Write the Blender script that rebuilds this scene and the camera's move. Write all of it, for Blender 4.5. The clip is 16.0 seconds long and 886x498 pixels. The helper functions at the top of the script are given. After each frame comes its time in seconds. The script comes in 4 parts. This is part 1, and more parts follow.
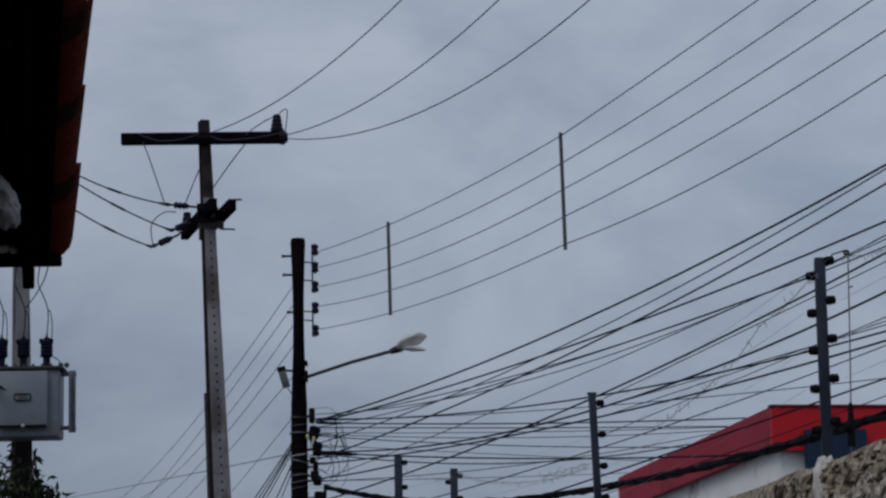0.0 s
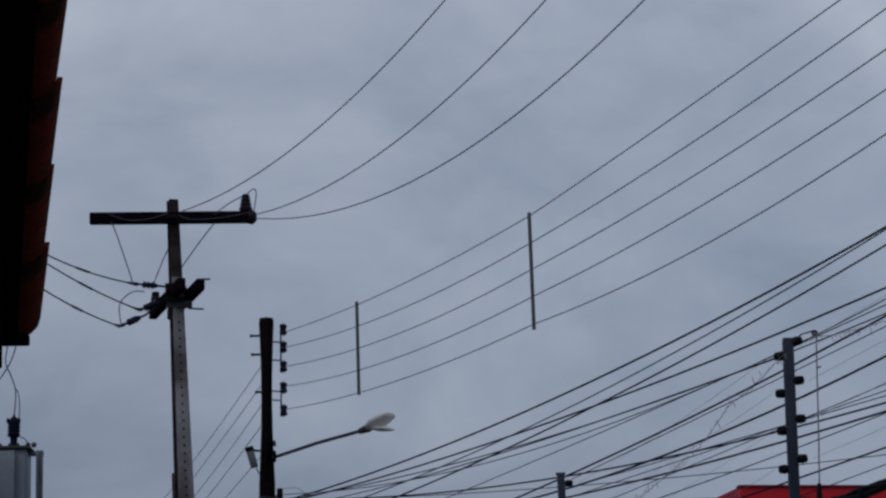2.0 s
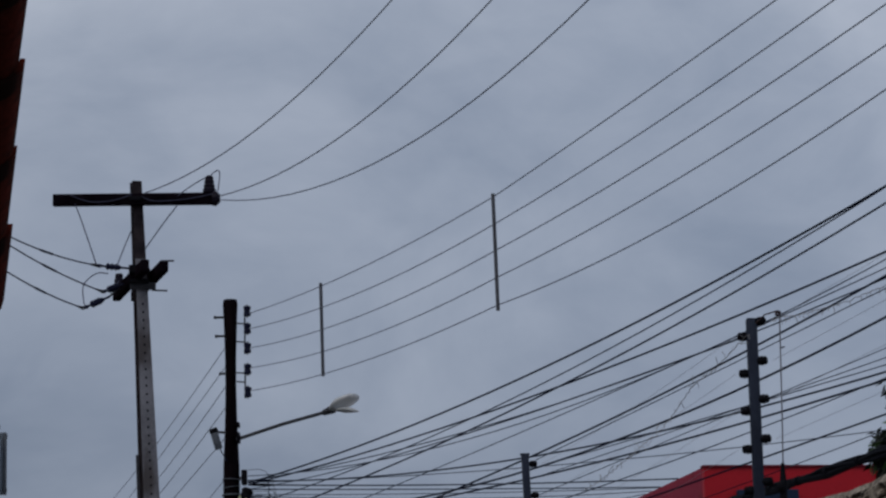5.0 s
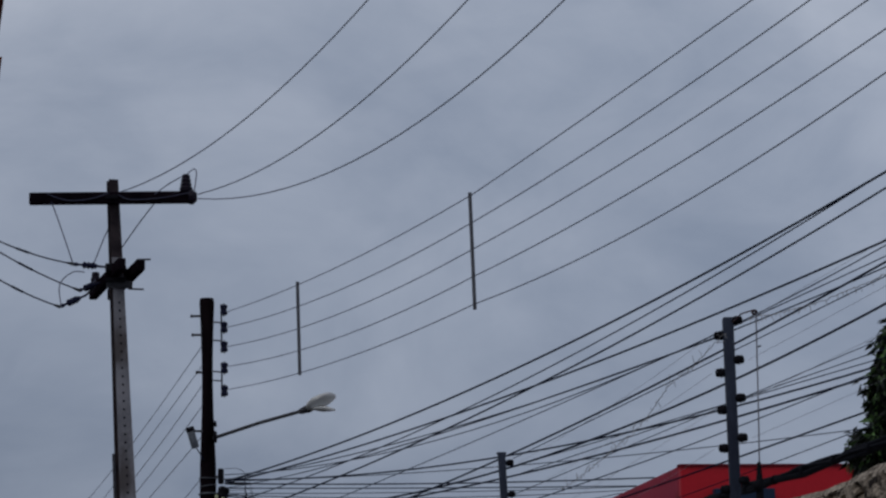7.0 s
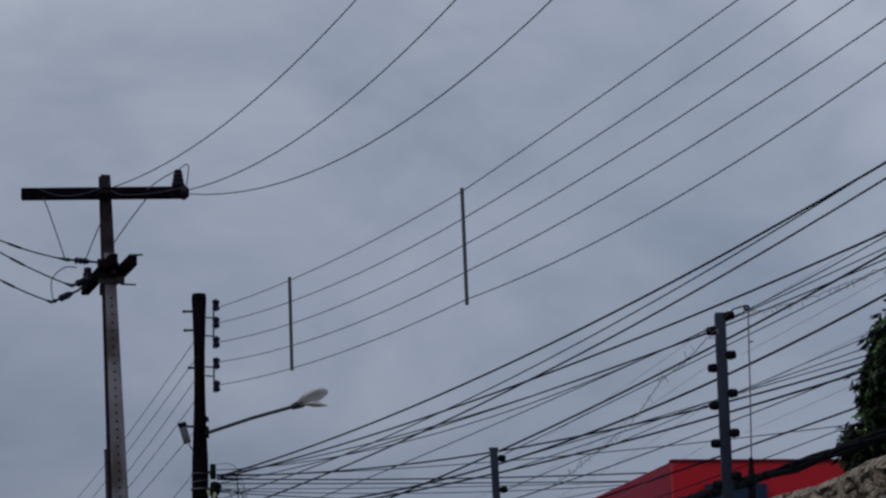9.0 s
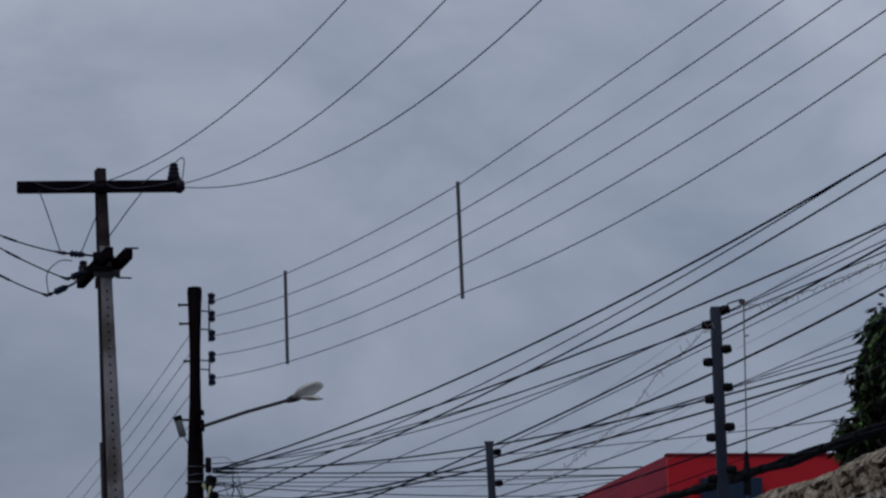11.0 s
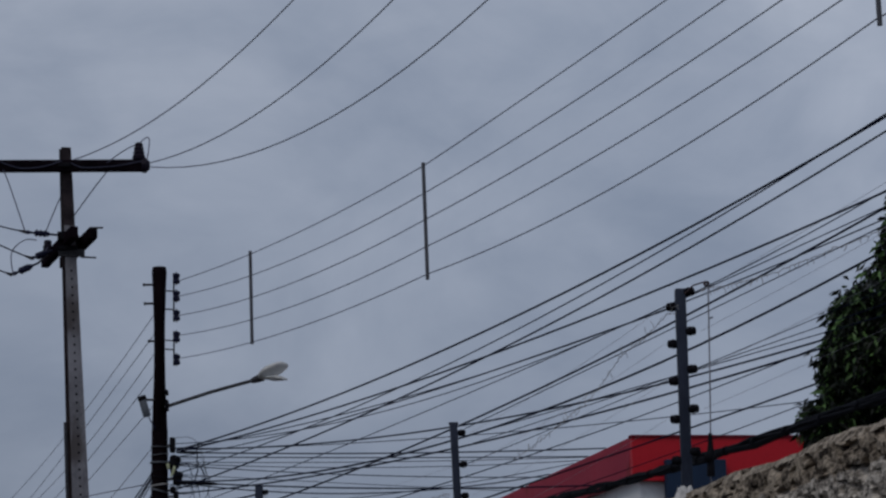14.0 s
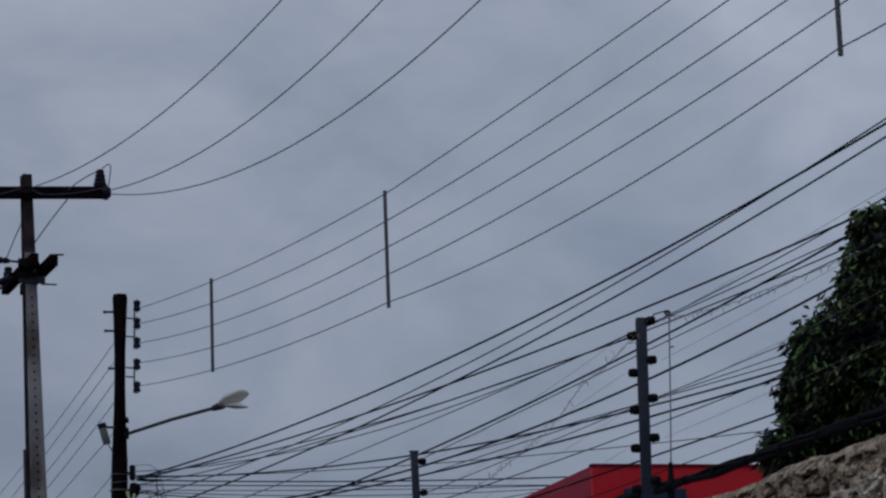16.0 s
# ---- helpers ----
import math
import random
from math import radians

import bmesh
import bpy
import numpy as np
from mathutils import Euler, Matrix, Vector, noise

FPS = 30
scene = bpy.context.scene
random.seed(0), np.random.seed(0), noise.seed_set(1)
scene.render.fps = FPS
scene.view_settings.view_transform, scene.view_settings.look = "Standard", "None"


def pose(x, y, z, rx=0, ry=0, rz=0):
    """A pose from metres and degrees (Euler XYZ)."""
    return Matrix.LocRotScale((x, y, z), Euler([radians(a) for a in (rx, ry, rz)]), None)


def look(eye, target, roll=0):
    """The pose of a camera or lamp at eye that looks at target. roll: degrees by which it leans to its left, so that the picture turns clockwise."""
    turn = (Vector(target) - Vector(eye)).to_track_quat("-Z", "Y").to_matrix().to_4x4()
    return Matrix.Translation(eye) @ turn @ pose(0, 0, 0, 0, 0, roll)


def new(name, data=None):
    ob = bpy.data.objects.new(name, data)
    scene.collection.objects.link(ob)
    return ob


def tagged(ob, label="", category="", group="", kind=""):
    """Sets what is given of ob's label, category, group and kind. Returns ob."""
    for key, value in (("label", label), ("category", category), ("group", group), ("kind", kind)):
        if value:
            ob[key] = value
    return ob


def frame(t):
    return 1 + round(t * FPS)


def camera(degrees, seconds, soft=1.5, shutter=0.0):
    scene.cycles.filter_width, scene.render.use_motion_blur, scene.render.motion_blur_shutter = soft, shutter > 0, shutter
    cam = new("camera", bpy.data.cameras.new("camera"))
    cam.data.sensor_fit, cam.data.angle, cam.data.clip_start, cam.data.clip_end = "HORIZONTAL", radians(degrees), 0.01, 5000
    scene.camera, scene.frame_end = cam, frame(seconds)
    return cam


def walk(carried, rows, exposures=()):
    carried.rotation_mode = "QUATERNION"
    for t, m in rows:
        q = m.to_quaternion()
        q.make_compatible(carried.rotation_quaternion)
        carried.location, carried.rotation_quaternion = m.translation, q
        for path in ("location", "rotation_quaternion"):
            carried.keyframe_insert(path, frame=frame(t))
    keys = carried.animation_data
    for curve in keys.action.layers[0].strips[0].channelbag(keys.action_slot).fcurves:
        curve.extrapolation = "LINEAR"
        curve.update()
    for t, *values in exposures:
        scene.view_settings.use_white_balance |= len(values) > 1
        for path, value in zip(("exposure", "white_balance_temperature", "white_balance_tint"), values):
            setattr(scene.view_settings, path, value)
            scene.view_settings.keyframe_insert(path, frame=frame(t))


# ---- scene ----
cam = camera(18.0, 16.0, soft=2.5)
EYE = (0.0, 0.0, 1.6)


def aim(right, up, lean):
    """The camera standing at EYE, turned to the right, tilted up and leaning to its left, in degrees."""
    return pose(*EYE, 0, 0, -right) @ pose(0, 0, 0, 90 + up) @ pose(0, 0, 0, 0, 0, lean)


walk(cam, [(t, aim(a, b, c)) for t, a, b, c in (
    (0, -0.004, 10.101, -1.012),
    (0.2, 0.116, 10.172, -1.046),
    (0.5, 0.320, 10.182, -1.084),
    (0.8, 0.535, 10.215, -1.130),
    (1, 0.619, 10.295, -1.180),
    (1.2, 0.630, 10.429, -1.139),
    (1.5, 0.653, 10.940, -1.099),
    (1.7, 0.668, 11.321, -1.085),
    (2, 0.679, 11.724, -1.071),
    (2.5, 0.778, 11.817, -1.132),
    (2.7, 0.929, 11.819, -1.164),
    (3, 1.133, 11.800, -1.198),
    (3.2, 1.183, 11.773, -1.191),
    (3.5, 1.173, 11.670, -1.181),
    (4, 1.162, 11.497, -1.239),
    (4.2, 1.184, 11.411, -1.250),
    (6.3, 1.845, 11.290, -1.390),
    (6.5, 1.845, 11.305, -1.350),
    (7, 1.908, 11.288, -1.378),
    (7.5, 1.951, 11.268, -1.398),
    (8, 1.977, 11.251, -1.375),
    (8.5, 2.046, 11.217, -1.420),
    (8.7, 2.057, 11.203, -1.420),
    (10.8, 2.146, 11.110, -1.290),
    (11, 2.157, 11.059, -1.354),
    (11.5, 2.268, 10.789, -1.265),
    (11.7, 2.351, 10.619, -1.297),
    (12, 2.452, 10.423, -1.330),
    (12.2, 2.520, 10.369, -1.331),
    (12.5, 2.595, 10.353, -1.329),
    (13, 2.613, 10.476, -1.273),
    (13.2, 2.659, 10.578, -1.266),
    (13.5, 2.791, 10.627, -1.258),
    (14, 2.874, 10.652, -1.248),
    (14.5, 2.894, 10.647, -1.172),
    (15, 2.956, 10.657, -1.201),
    (15.2, 3.072, 10.748, -1.206),
    (15.5, 3.290, 11.096, -1.212),
    (15.7, 3.458, 11.194, -1.207),
    (16, 3.694, 11.214, -1.200),
)], exposures=[(0.0, 0.19, 6620, 10), (0.5, 0.18, 6580, 10), (1.0, 0.01, 6500, 11), (3.5, 0.03, 6480, 11), (7.0, -0.04, 6480, 12), (12.5, -0.06, 6470, 12), (16.0, -0.09, 6460, 12)])

# ---- sky and light: a grey overcast day ----
world = bpy.data.worlds.new("overcast_sky")
scene.world = world
world.use_nodes = True
wn, wl = world.node_tree.nodes, world.node_tree.links
wn.clear()
w_out = wn.new("ShaderNodeOutputWorld")
w_bg = wn.new("ShaderNodeBackground")
w_sky = wn.new("ShaderNodeTexSky")
w_sky.sky_type, w_sky.sun_disc = "NISHITA", False
w_sky.sun_elevation, w_sky.sun_rotation = radians(50), radians(-137)
w_co = wn.new("ShaderNodeTexCoord")
w_map = wn.new("ShaderNodeMapping")
w_map.inputs["Location"].default_value = (0.31, 0.12, 0.4)
w_map.inputs["Scale"].default_value = (1.0, 1.0, 1.7)
w_big = wn.new("ShaderNodeTexNoise")
w_big.inputs["Scale"].default_value, w_big.inputs["Detail"].default_value = 7.0, 7.0
w_big.inputs["Roughness"].default_value, w_big.inputs["Distortion"].default_value = 0.55, 0.5
w_ramp = wn.new("ShaderNodeValToRGB")
w_ramp.color_ramp.elements[0].position, w_ramp.color_ramp.elements[1].position = 0.33, 0.69
w_ramp.color_ramp.elements[0].color = (0.220, 0.264, 0.350, 1)
w_ramp.color_ramp.elements[1].color = (0.379, 0.424, 0.513, 1)
w_dim = wn.new("ShaderNodeVectorMath")
w_dim.operation = "SCALE"
w_dim.inputs["Scale"].default_value = 0.06
w_mix = wn.new("ShaderNodeMix")
w_mix.data_type = "RGBA"
w_mix.inputs["Factor"].default_value = 0.88
wl.new(w_co.outputs["Generated"], w_map.inputs["Vector"])
wl.new(w_map.outputs["Vector"], w_big.inputs["Vector"])
w_fine = wn.new("ShaderNodeTexNoise")
w_fine.inputs["Scale"].default_value, w_fine.inputs["Detail"].default_value = 19.0, 6.0
w_fine.inputs["Distortion"].default_value = 0.6
w_both = wn.new("ShaderNodeMix")
w_both.inputs["Factor"].default_value = 0.3
wl.new(w_map.outputs["Vector"], w_fine.inputs["Vector"])
wl.new(w_big.outputs["Fac"], w_both.inputs["A"])
wl.new(w_fine.outputs["Fac"], w_both.inputs["B"])
wl.new(w_both.outputs["Result"], w_ramp.inputs["Fac"])
wl.new(w_sky.outputs["Color"], w_dim.inputs[0])
wl.new(w_dim.outputs["Vector"], w_mix.inputs["A"])
wl.new(w_ramp.outputs["Color"], w_mix.inputs["B"])
# an overcast sky grows brighter from the horizon to the zenith
w_sep = wn.new("ShaderNodeSeparateXYZ")
w_rise = wn.new("ShaderNodeMapRange")
for key, value in (("From Min", 0.0), ("From Max", 0.4), ("To Min", 0.53), ("To Max", 1.48)):
    w_rise.inputs[key].default_value = value
w_up = wn.new("ShaderNodeVectorMath")
w_up.operation = "SCALE"
wl.new(w_co.outputs["Generated"], w_sep.inputs["Vector"])
w_side = wn.new("ShaderNodeMath")
w_side.operation = "MULTIPLY_ADD"
w_side.inputs[1].default_value = 0.10
wl.new(w_sep.outputs["X"], w_side.inputs[0])
wl.new(w_sep.outputs["Z"], w_side.inputs[2])
wl.new(w_side.outputs["Value"], w_rise.inputs["Value"])
wl.new(w_mix.outputs["Result"], w_up.inputs[0])
wl.new(w_rise.outputs["Result"], w_up.inputs["Scale"])
# and a little greyer, less blue
w_hue = wn.new("ShaderNodeMapRange")
w_hue.data_type = "FLOAT_VECTOR"
w_hue.inputs[7].default_value, w_hue.inputs[8].default_value = (0.10,) * 3, (0.28,) * 3
w_hue.inputs[9].default_value, w_hue.inputs[10].default_value = (0.968, 1.0, 1.04), (1.016, 1.0, 0.962)
w_tone = wn.new("ShaderNodeVectorMath")
w_tone.operation = "MULTIPLY"
wl.new(w_sep.outputs["Z"], w_hue.inputs[6])
wl.new(w_up.outputs["Vector"], w_tone.inputs[0])
wl.new(w_hue.outputs[1], w_tone.inputs[1])
wl.new(w_tone.outputs["Vector"], w_bg.inputs["Color"])
w_bg.inputs["Strength"].default_value = 1.0
wl.new(w_bg.outputs["Background"], w_out.inputs["Surface"])

sun = new("sun", bpy.data.lights.new("sun", "SUN"))
sun.data.energy, sun.data.angle, sun.data.color = 0.75, radians(25), (1.0, 0.96, 0.9)
sun.matrix_world = look((-15, -16, 26), (0, 0, 0))


# ---- materials ----
def material(name, dark, light, rough=0.7, metal=0.0, scale=20.0, fine=120.0, bump=0.3, depth=0.01, stretch=(1, 1, 1), spec=0.5,
             vary=0.0, stain_or_shade=None, spread=0.16):
    """Two scales of mottling between two base colours, with fine relief; stain: (colour, amount, scale)."""
    m = bpy.data.materials.new(name)
    m.use_nodes = True
    n, l = m.node_tree.nodes, m.node_tree.links
    b = n["Principled BSDF"]
    co, mp = n.new("ShaderNodeTexCoord"), n.new("ShaderNodeMapping")
    mp.inputs["Scale"].default_value = stretch
    l.new(co.outputs["Object"], mp.inputs["Vector"])
    big, small, ramp = n.new("ShaderNodeTexNoise"), n.new("ShaderNodeTexNoise"), n.new("ShaderNodeValToRGB")
    big.inputs["Scale"].default_value, big.inputs["Detail"].default_value = scale, 5.0
    small.inputs["Scale"].default_value, small.inputs["Detail"].default_value = fine, 4.0
    for t in (big, small):
        l.new(mp.outputs["Vector"], t.inputs["Vector"])
    mix = n.new("ShaderNodeMix")
    mix.inputs["Factor"].default_value = 0.4
    l.new(big.outputs["Fac"], mix.inputs["A"])
    l.new(small.outputs["Fac"], mix.inputs["B"])
    value = mix.outputs["Result"]
    if vary:
        info, add = n.new("ShaderNodeObjectInfo"), n.new("ShaderNodeMath")
        add.operation = "MULTIPLY_ADD"
        l.new(info.outputs["Random"], add.inputs[0])
        add.inputs[1].default_value = vary
        l.new(value, add.inputs[2])
        value = add.outputs["Value"]
    ramp.color_ramp.elements[0].position, ramp.color_ramp.elements[1].position = 0.5 - spread, 0.5 + spread + vary
    ramp.color_ramp.elements[0].color, ramp.color_ramp.elements[1].color = (*dark, 1), (*light, 1)
    l.new(value, ramp.inputs["Fac"])
    colour = ramp.outputs["Color"]
    if stain_or_shade:
        tint, much, size = stain_or_shade
        sn, sr, sm = n.new("ShaderNodeTexNoise"), n.new("ShaderNodeValToRGB"), n.new("ShaderNodeMix")
        sm.data_type = "RGBA"
        sn.inputs["Scale"].default_value, sn.inputs["Detail"].default_value = size, 6.0
        sr.color_ramp.elements[0].position, sr.color_ramp.elements[1].position = 0.62 - much * 0.3, 0.72 - much * 0.2
        l.new(mp.outputs["Vector"], sn.inputs["Vector"])
        l.new(sn.outputs["Fac"], sr.inputs["Fac"])
        l.new(sr.outputs["Color"], sm.inputs["Factor"])
        l.new(colour, sm.inputs["A"])
        sm.inputs["B"].default_value = (*tint, 1)
        colour = sm.outputs["Result"]
    l.new(colour, b.inputs["Base Color"])
    b.inputs["Roughness"].default_value, b.inputs["Metallic"].default_value = rough, metal
    b.inputs["Specular IOR Level"].default_value = spec
    if bump:
        bp = n.new("ShaderNodeBump")
        bp.inputs["Strength"].default_value, bp.inputs["Distance"].default_value = bump, depth
        l.new(mix.outputs["Result"], bp.inputs["Height"])
        l.new(bp.outputs["Normal"], b.inputs["Normal"])
    return m


EARTH = material("dusty_street_ground", (0.042, 0.042, 0.043), (0.080, 0.078, 0.076), 0.95, scale=0.6, fine=9, bump=0.5, depth=0.03)
CONCRETE = material("pole_concrete", (0.100, 0.098, 0.109), (0.225, 0.218, 0.234), 0.9, scale=5, fine=60, stretch=(1, 1, 0.35),
                    bump=0.4, depth=0.006, stain_or_shade=((0.068, 0.058, 0.058), 0.25, 3.0))
# also gives the power pole's recessed sides their shade as a dark colour
DARK_CONCRETE = material("stained_and_shaded_concrete", (0.014, 0.011, 0.014), (0.046, 0.036, 0.038), 0.95, scale=6, fine=60, bump=0.4, depth=0.006, spec=0.05)
ARM_TIMBER = material("dark_crossarm", (0.003, 0.0022, 0.004), (0.012, 0.008, 0.011), 0.95, scale=6, fine=50, bump=0.4, depth=0.004, spec=0.0)
POLE_TIMBER = material("tarred_pole", (0.003, 0.002, 0.003), (0.010, 0.0065, 0.008), 0.95, scale=7, fine=40, stretch=(1, 1, 0.12),
                       bump=0.5, depth=0.006, spec=0.02)
PORCELAIN = material("brown_porcelain", (0.006, 0.005, 0.010), (0.014, 0.010, 0.019), 0.55, scale=30, bump=0.05, spec=0.1)
POLYMER = material("dark_polymer", (0.006, 0.007, 0.020), (0.014, 0.016, 0.040), 0.7, scale=30, bump=0.05, spec=0.1)
BUSHING = material("blue_black_glaze", (0.003, 0.004, 0.012), (0.008, 0.010, 0.026), 0.6, scale=30, bump=0.05, spec=0.05)
STEEL = material("weathered_steel", (0.025, 0.025, 0.03), (0.06, 0.06, 0.066), 0.75, 0.2, scale=25, bump=0.15, spec=0.2)
CONDUCTOR = material("weathered_conductor", (0.030, 0.032, 0.056), (0.062, 0.066, 0.10), 0.75, 0.2, scale=30, bump=0.1, spec=0.2)
SHEATH = material("black_cable_sheath", (0.0035, 0.0055, 0.015), (0.009, 0.013, 0.031), 0.9, scale=18, bump=0.1, spec=0.04)
THINWIRE = material("galvanised_wire", (0.10, 0.10, 0.115), (0.18, 0.18, 0.20), 0.5, 0.5, scale=40, bump=0.0)
SPACER = material("grey_plastic_rod", (0.045, 0.046, 0.055), (0.075, 0.078, 0.09), 0.75, scale=20, bump=0.1)
TANK = material("grey_tank_paint", (0.095, 0.118, 0.148), (0.145, 0.172, 0.205), 0.55, scale=3, fine=50, bump=0.1, depth=0.003,
                stain_or_shade=((0.12, 0.12, 0.12), 0.1, 4.0))
GREY_CASE = material("grey_case", (0.042, 0.050, 0.062), (0.085, 0.097, 0.115), 0.6, scale=20, bump=0.1)
LAMP_HOUSING = material("pale_lamp_housing", (0.56, 0.56, 0.55), (0.74, 0.73, 0.70), 0.4, scale=10, bump=0.1)
LAMP_HOUSING.node_tree.nodes["Principled BSDF"].inputs["Transmission Weight"].default_value = 0.45
LAMP_HOUSING.node_tree.nodes["Principled BSDF"].inputs["IOR"].default_value = 1.2
FENCE_POST = material("blue_grey_painted_aluminium", (0.012, 0.0165, 0.031), (0.025, 0.033, 0.054), 0.7, 0.0, scale=14, bump=0.1, spec=0.2,
                      stretch=(1, 1, 0.3))
BLACK_PLASTIC = material("black_plastic", (0.005, 0.005, 0.007), (0.012, 0.012, 0.015), 0.9, scale=40, bump=0.05, spec=0.04)
# dark noise spots on the renders put the shade of pits into the colour
RENDER_COARSE = material("coarse_cement_render", (0.046, 0.034, 0.025), (0.39, 0.325, 0.25), 0.95, scale=17, fine=80, bump=1.0, depth=0.025, spec=0.1,
                         stretch=(0.55, 0.55, 1), stain_or_shade=((0.018, 0.013, 0.010), 0.28, 30.0), spread=0.095)
RENDER_WORN = material("worn_grey_cement", (0.12, 0.104, 0.088), (0.58, 0.525, 0.455), 0.95, scale=24, fine=95, bump=1.0, depth=0.02, spec=0.1,
                       stretch=(0.55, 0.55, 1), stain_or_shade=((0.024, 0.019, 0.016), 0.30, 30.0), spread=0.10)
RENDER_RIM = material("smoothed_cement_rim", (0.10, 0.08, 0.06), (0.37, 0.315, 0.25), 0.95, scale=22, fine=90, bump=0.9, depth=0.014, spec=0.1,
                      stain_or_shade=((0.04, 0.031, 0.024), 0.25, 34.0), spread=0.10)
BUNDLE_SHEATH = material("weathered_black_sheath", (0.003, 0.0035, 0.006), (0.009, 0.010, 0.014), 0.9, scale=14, fine=70, bump=0.3, depth=0.004, spec=0.06)
GREY_MORTAR = material("grey_mortar", (0.15, 0.15, 0.153), (0.29, 0.285, 0.28), 0.95, scale=16, fine=70, bump=0.7, depth=0.02)
MORTAR = material("pale_mortar", (0.34, 0.33, 0.32), (0.58, 0.56, 0.54), 0.9, scale=14, fine=70, bump=0.7, depth=0.02)
RED_PANEL = material("red_cladding", (0.39, 0.005, 0.013), (0.48, 0.008, 0.018), 0.5, scale=1.2, fine=30, bump=0.03, spec=0.25)
# left parapet face: sky glare put into a duller base red
RED_GLARE = material("glare_dulled_red_cladding", (0.25, 0.022, 0.045), (0.33, 0.032, 0.058), 0.7, scale=1.2, fine=30, bump=0.03, spec=0.15,
                     stain_or_shade=((0.20, 0.02, 0.03), 0.2, 2.0))
RED_TRIM = material("dark_red_trim", (0.10, 0.004, 0.012), (0.16, 0.007, 0.018), 0.6, scale=4, bump=0.05, spec=0.2)
WHITE_WALL = material("white_painted_wall", (0.70, 0.71, 0.72), (0.82, 0.82, 0.82), 0.85, scale=2, fine=40, bump=0.2, depth=0.004,
                      stain_or_shade=((0.35, 0.34, 0.32), 0.15, 2.5))
BLUE_PANEL = material("dark_blue_panel", (0.006, 0.016, 0.040), (0.011, 0.026, 0.058), 0.6, scale=3, bump=0.05, spec=0.2)
CLAY = material("clay_tile", (0.058, 0.009, 0.006), (0.160, 0.028, 0.016), 0.95, spec=0.05, scale=9, fine=80, bump=0.4, depth=0.005, vary=0.15,
                stain_or_shade=((0.02, 0.008, 0.006), 0.5, 8.0))
RAFTER = material("rafter_timber", (0.005, 0.003, 0.0025), (0.014, 0.008, 0.006), 0.95, spec=0.0, scale=8, fine=60, stretch=(1, 0.15, 1), bump=0.4,
                  depth=0.004)
PLASTER = material("house_plaster", (0.10, 0.085, 0.07), (0.17, 0.15, 0.125), 0.95, scale=3, fine=40, bump=0.3)
BARK = material("bark", (0.05, 0.04, 0.03), (0.12, 0.095, 0.07), 0.95, scale=14, fine=70, bump=0.8, depth=0.02)
YELLOW_TAG = material("yellow_plastic_tag", (0.30, 0.34, 0.19), (0.42, 0.45, 0.28), 0.5, bump=0.0)
RUSTED_WIRE = material("rusted_wire", (0.035, 0.020, 0.022), (0.085, 0.050, 0.052), 0.85, scale=30, bump=0.1, spec=0.1)
DRY_VINE = material("dry_vine", (0.14, 0.14, 0.145), (0.26, 0.255, 0.25), 0.9, bump=0.0)


def leaf_material(name, dark, light):
    m = bpy.data.materials.new(name)
    m.use_nodes = True
    n, l = m.node_tree.nodes, m.node_tree.links
    b = n["Principled BSDF"]
    geo, ramp = n.new("ShaderNodeNewGeometry"), n.new("ShaderNodeValToRGB")
    ramp.color_ramp.elements[0].color, ramp.color_ramp.elements[1].color = (*dark, 1), (*light, 1)
    ramp.color_ramp.elements[0].position = 0.70
    l.new(geo.outputs["Random Per Island"], ramp.inputs["Fac"])
    l.new(ramp.outputs["Color"], b.inputs["Base Color"])
    b.inputs["Roughness"].default_value = 0.45
    b.inputs["Specular IOR Level"].default_value = 0.18
    thin, mix = n.new("ShaderNodeBsdfTranslucent"), n.new("ShaderNodeMixShader")
    l.new(ramp.outputs["Color"], thin.inputs["Color"])
    mix.inputs["Fac"].default_value = 0.2
    l.new(b.outputs["BSDF"], mix.inputs[1])
    l.new(thin.outputs["BSDF"], mix.inputs[2])
    l.new(mix.outputs["Shader"], n["Material Output"].inputs["Surface"])
    return m


# leaf colours carry the crown's shade and highlights: most near black, few pale
LEAF = leaf_material("glossy_leaf", (0.0022, 0.0055, 0.0018), (0.115, 0.215, 0.068))
LEAF_DARK = leaf_material("small_dark_leaf", (0.008, 0.016, 0.007), (0.075, 0.12, 0.04))

# ---- building helpers ----
ORIGIN = {}


def thing(name, at, label, category, group="", kind=""):
    """An Empty at the thing's base, under which its parts are hung."""
    ob = tagged(new(name), label, category, group, kind)
    ob.location = at
    ob.empty_display_size = 0.1
    ORIGIN[ob] = Vector(at)
    return ob


def part(name, bm, mat, parent=None, label="", smooth=True):
    """Links a bmesh, built in world places, as one mesh object under its thing."""
    at = ORIGIN.get(parent, Vector())
    bmesh.ops.translate(bm, verts=bm.verts, vec=-at)
    bmesh.ops.recalc_face_normals(bm, faces=bm.faces)
    me = bpy.data.meshes.new(name)
    bm.to_mesh(me)
    bm.free()
    me.materials.append(mat)
    if smooth:
        for p in me.polygons:
            p.use_smooth = True
        me.set_sharp_from_angle(angle=radians(35))
    ob = new(name, me)
    if parent:
        ob.parent = parent
    ORIGIN[ob] = at
    return tagged(ob, label) if label else ob


def frame_of(axis):
    """Two unit vectors square to an axis."""
    axis = Vector(axis).normalized()
    side = axis.cross(Vector((0, 0, 1)))
    if side.length < 1e-3:
        side = Vector((1, 0, 0))
    side.normalize()
    return side, side.cross(axis).normalized()


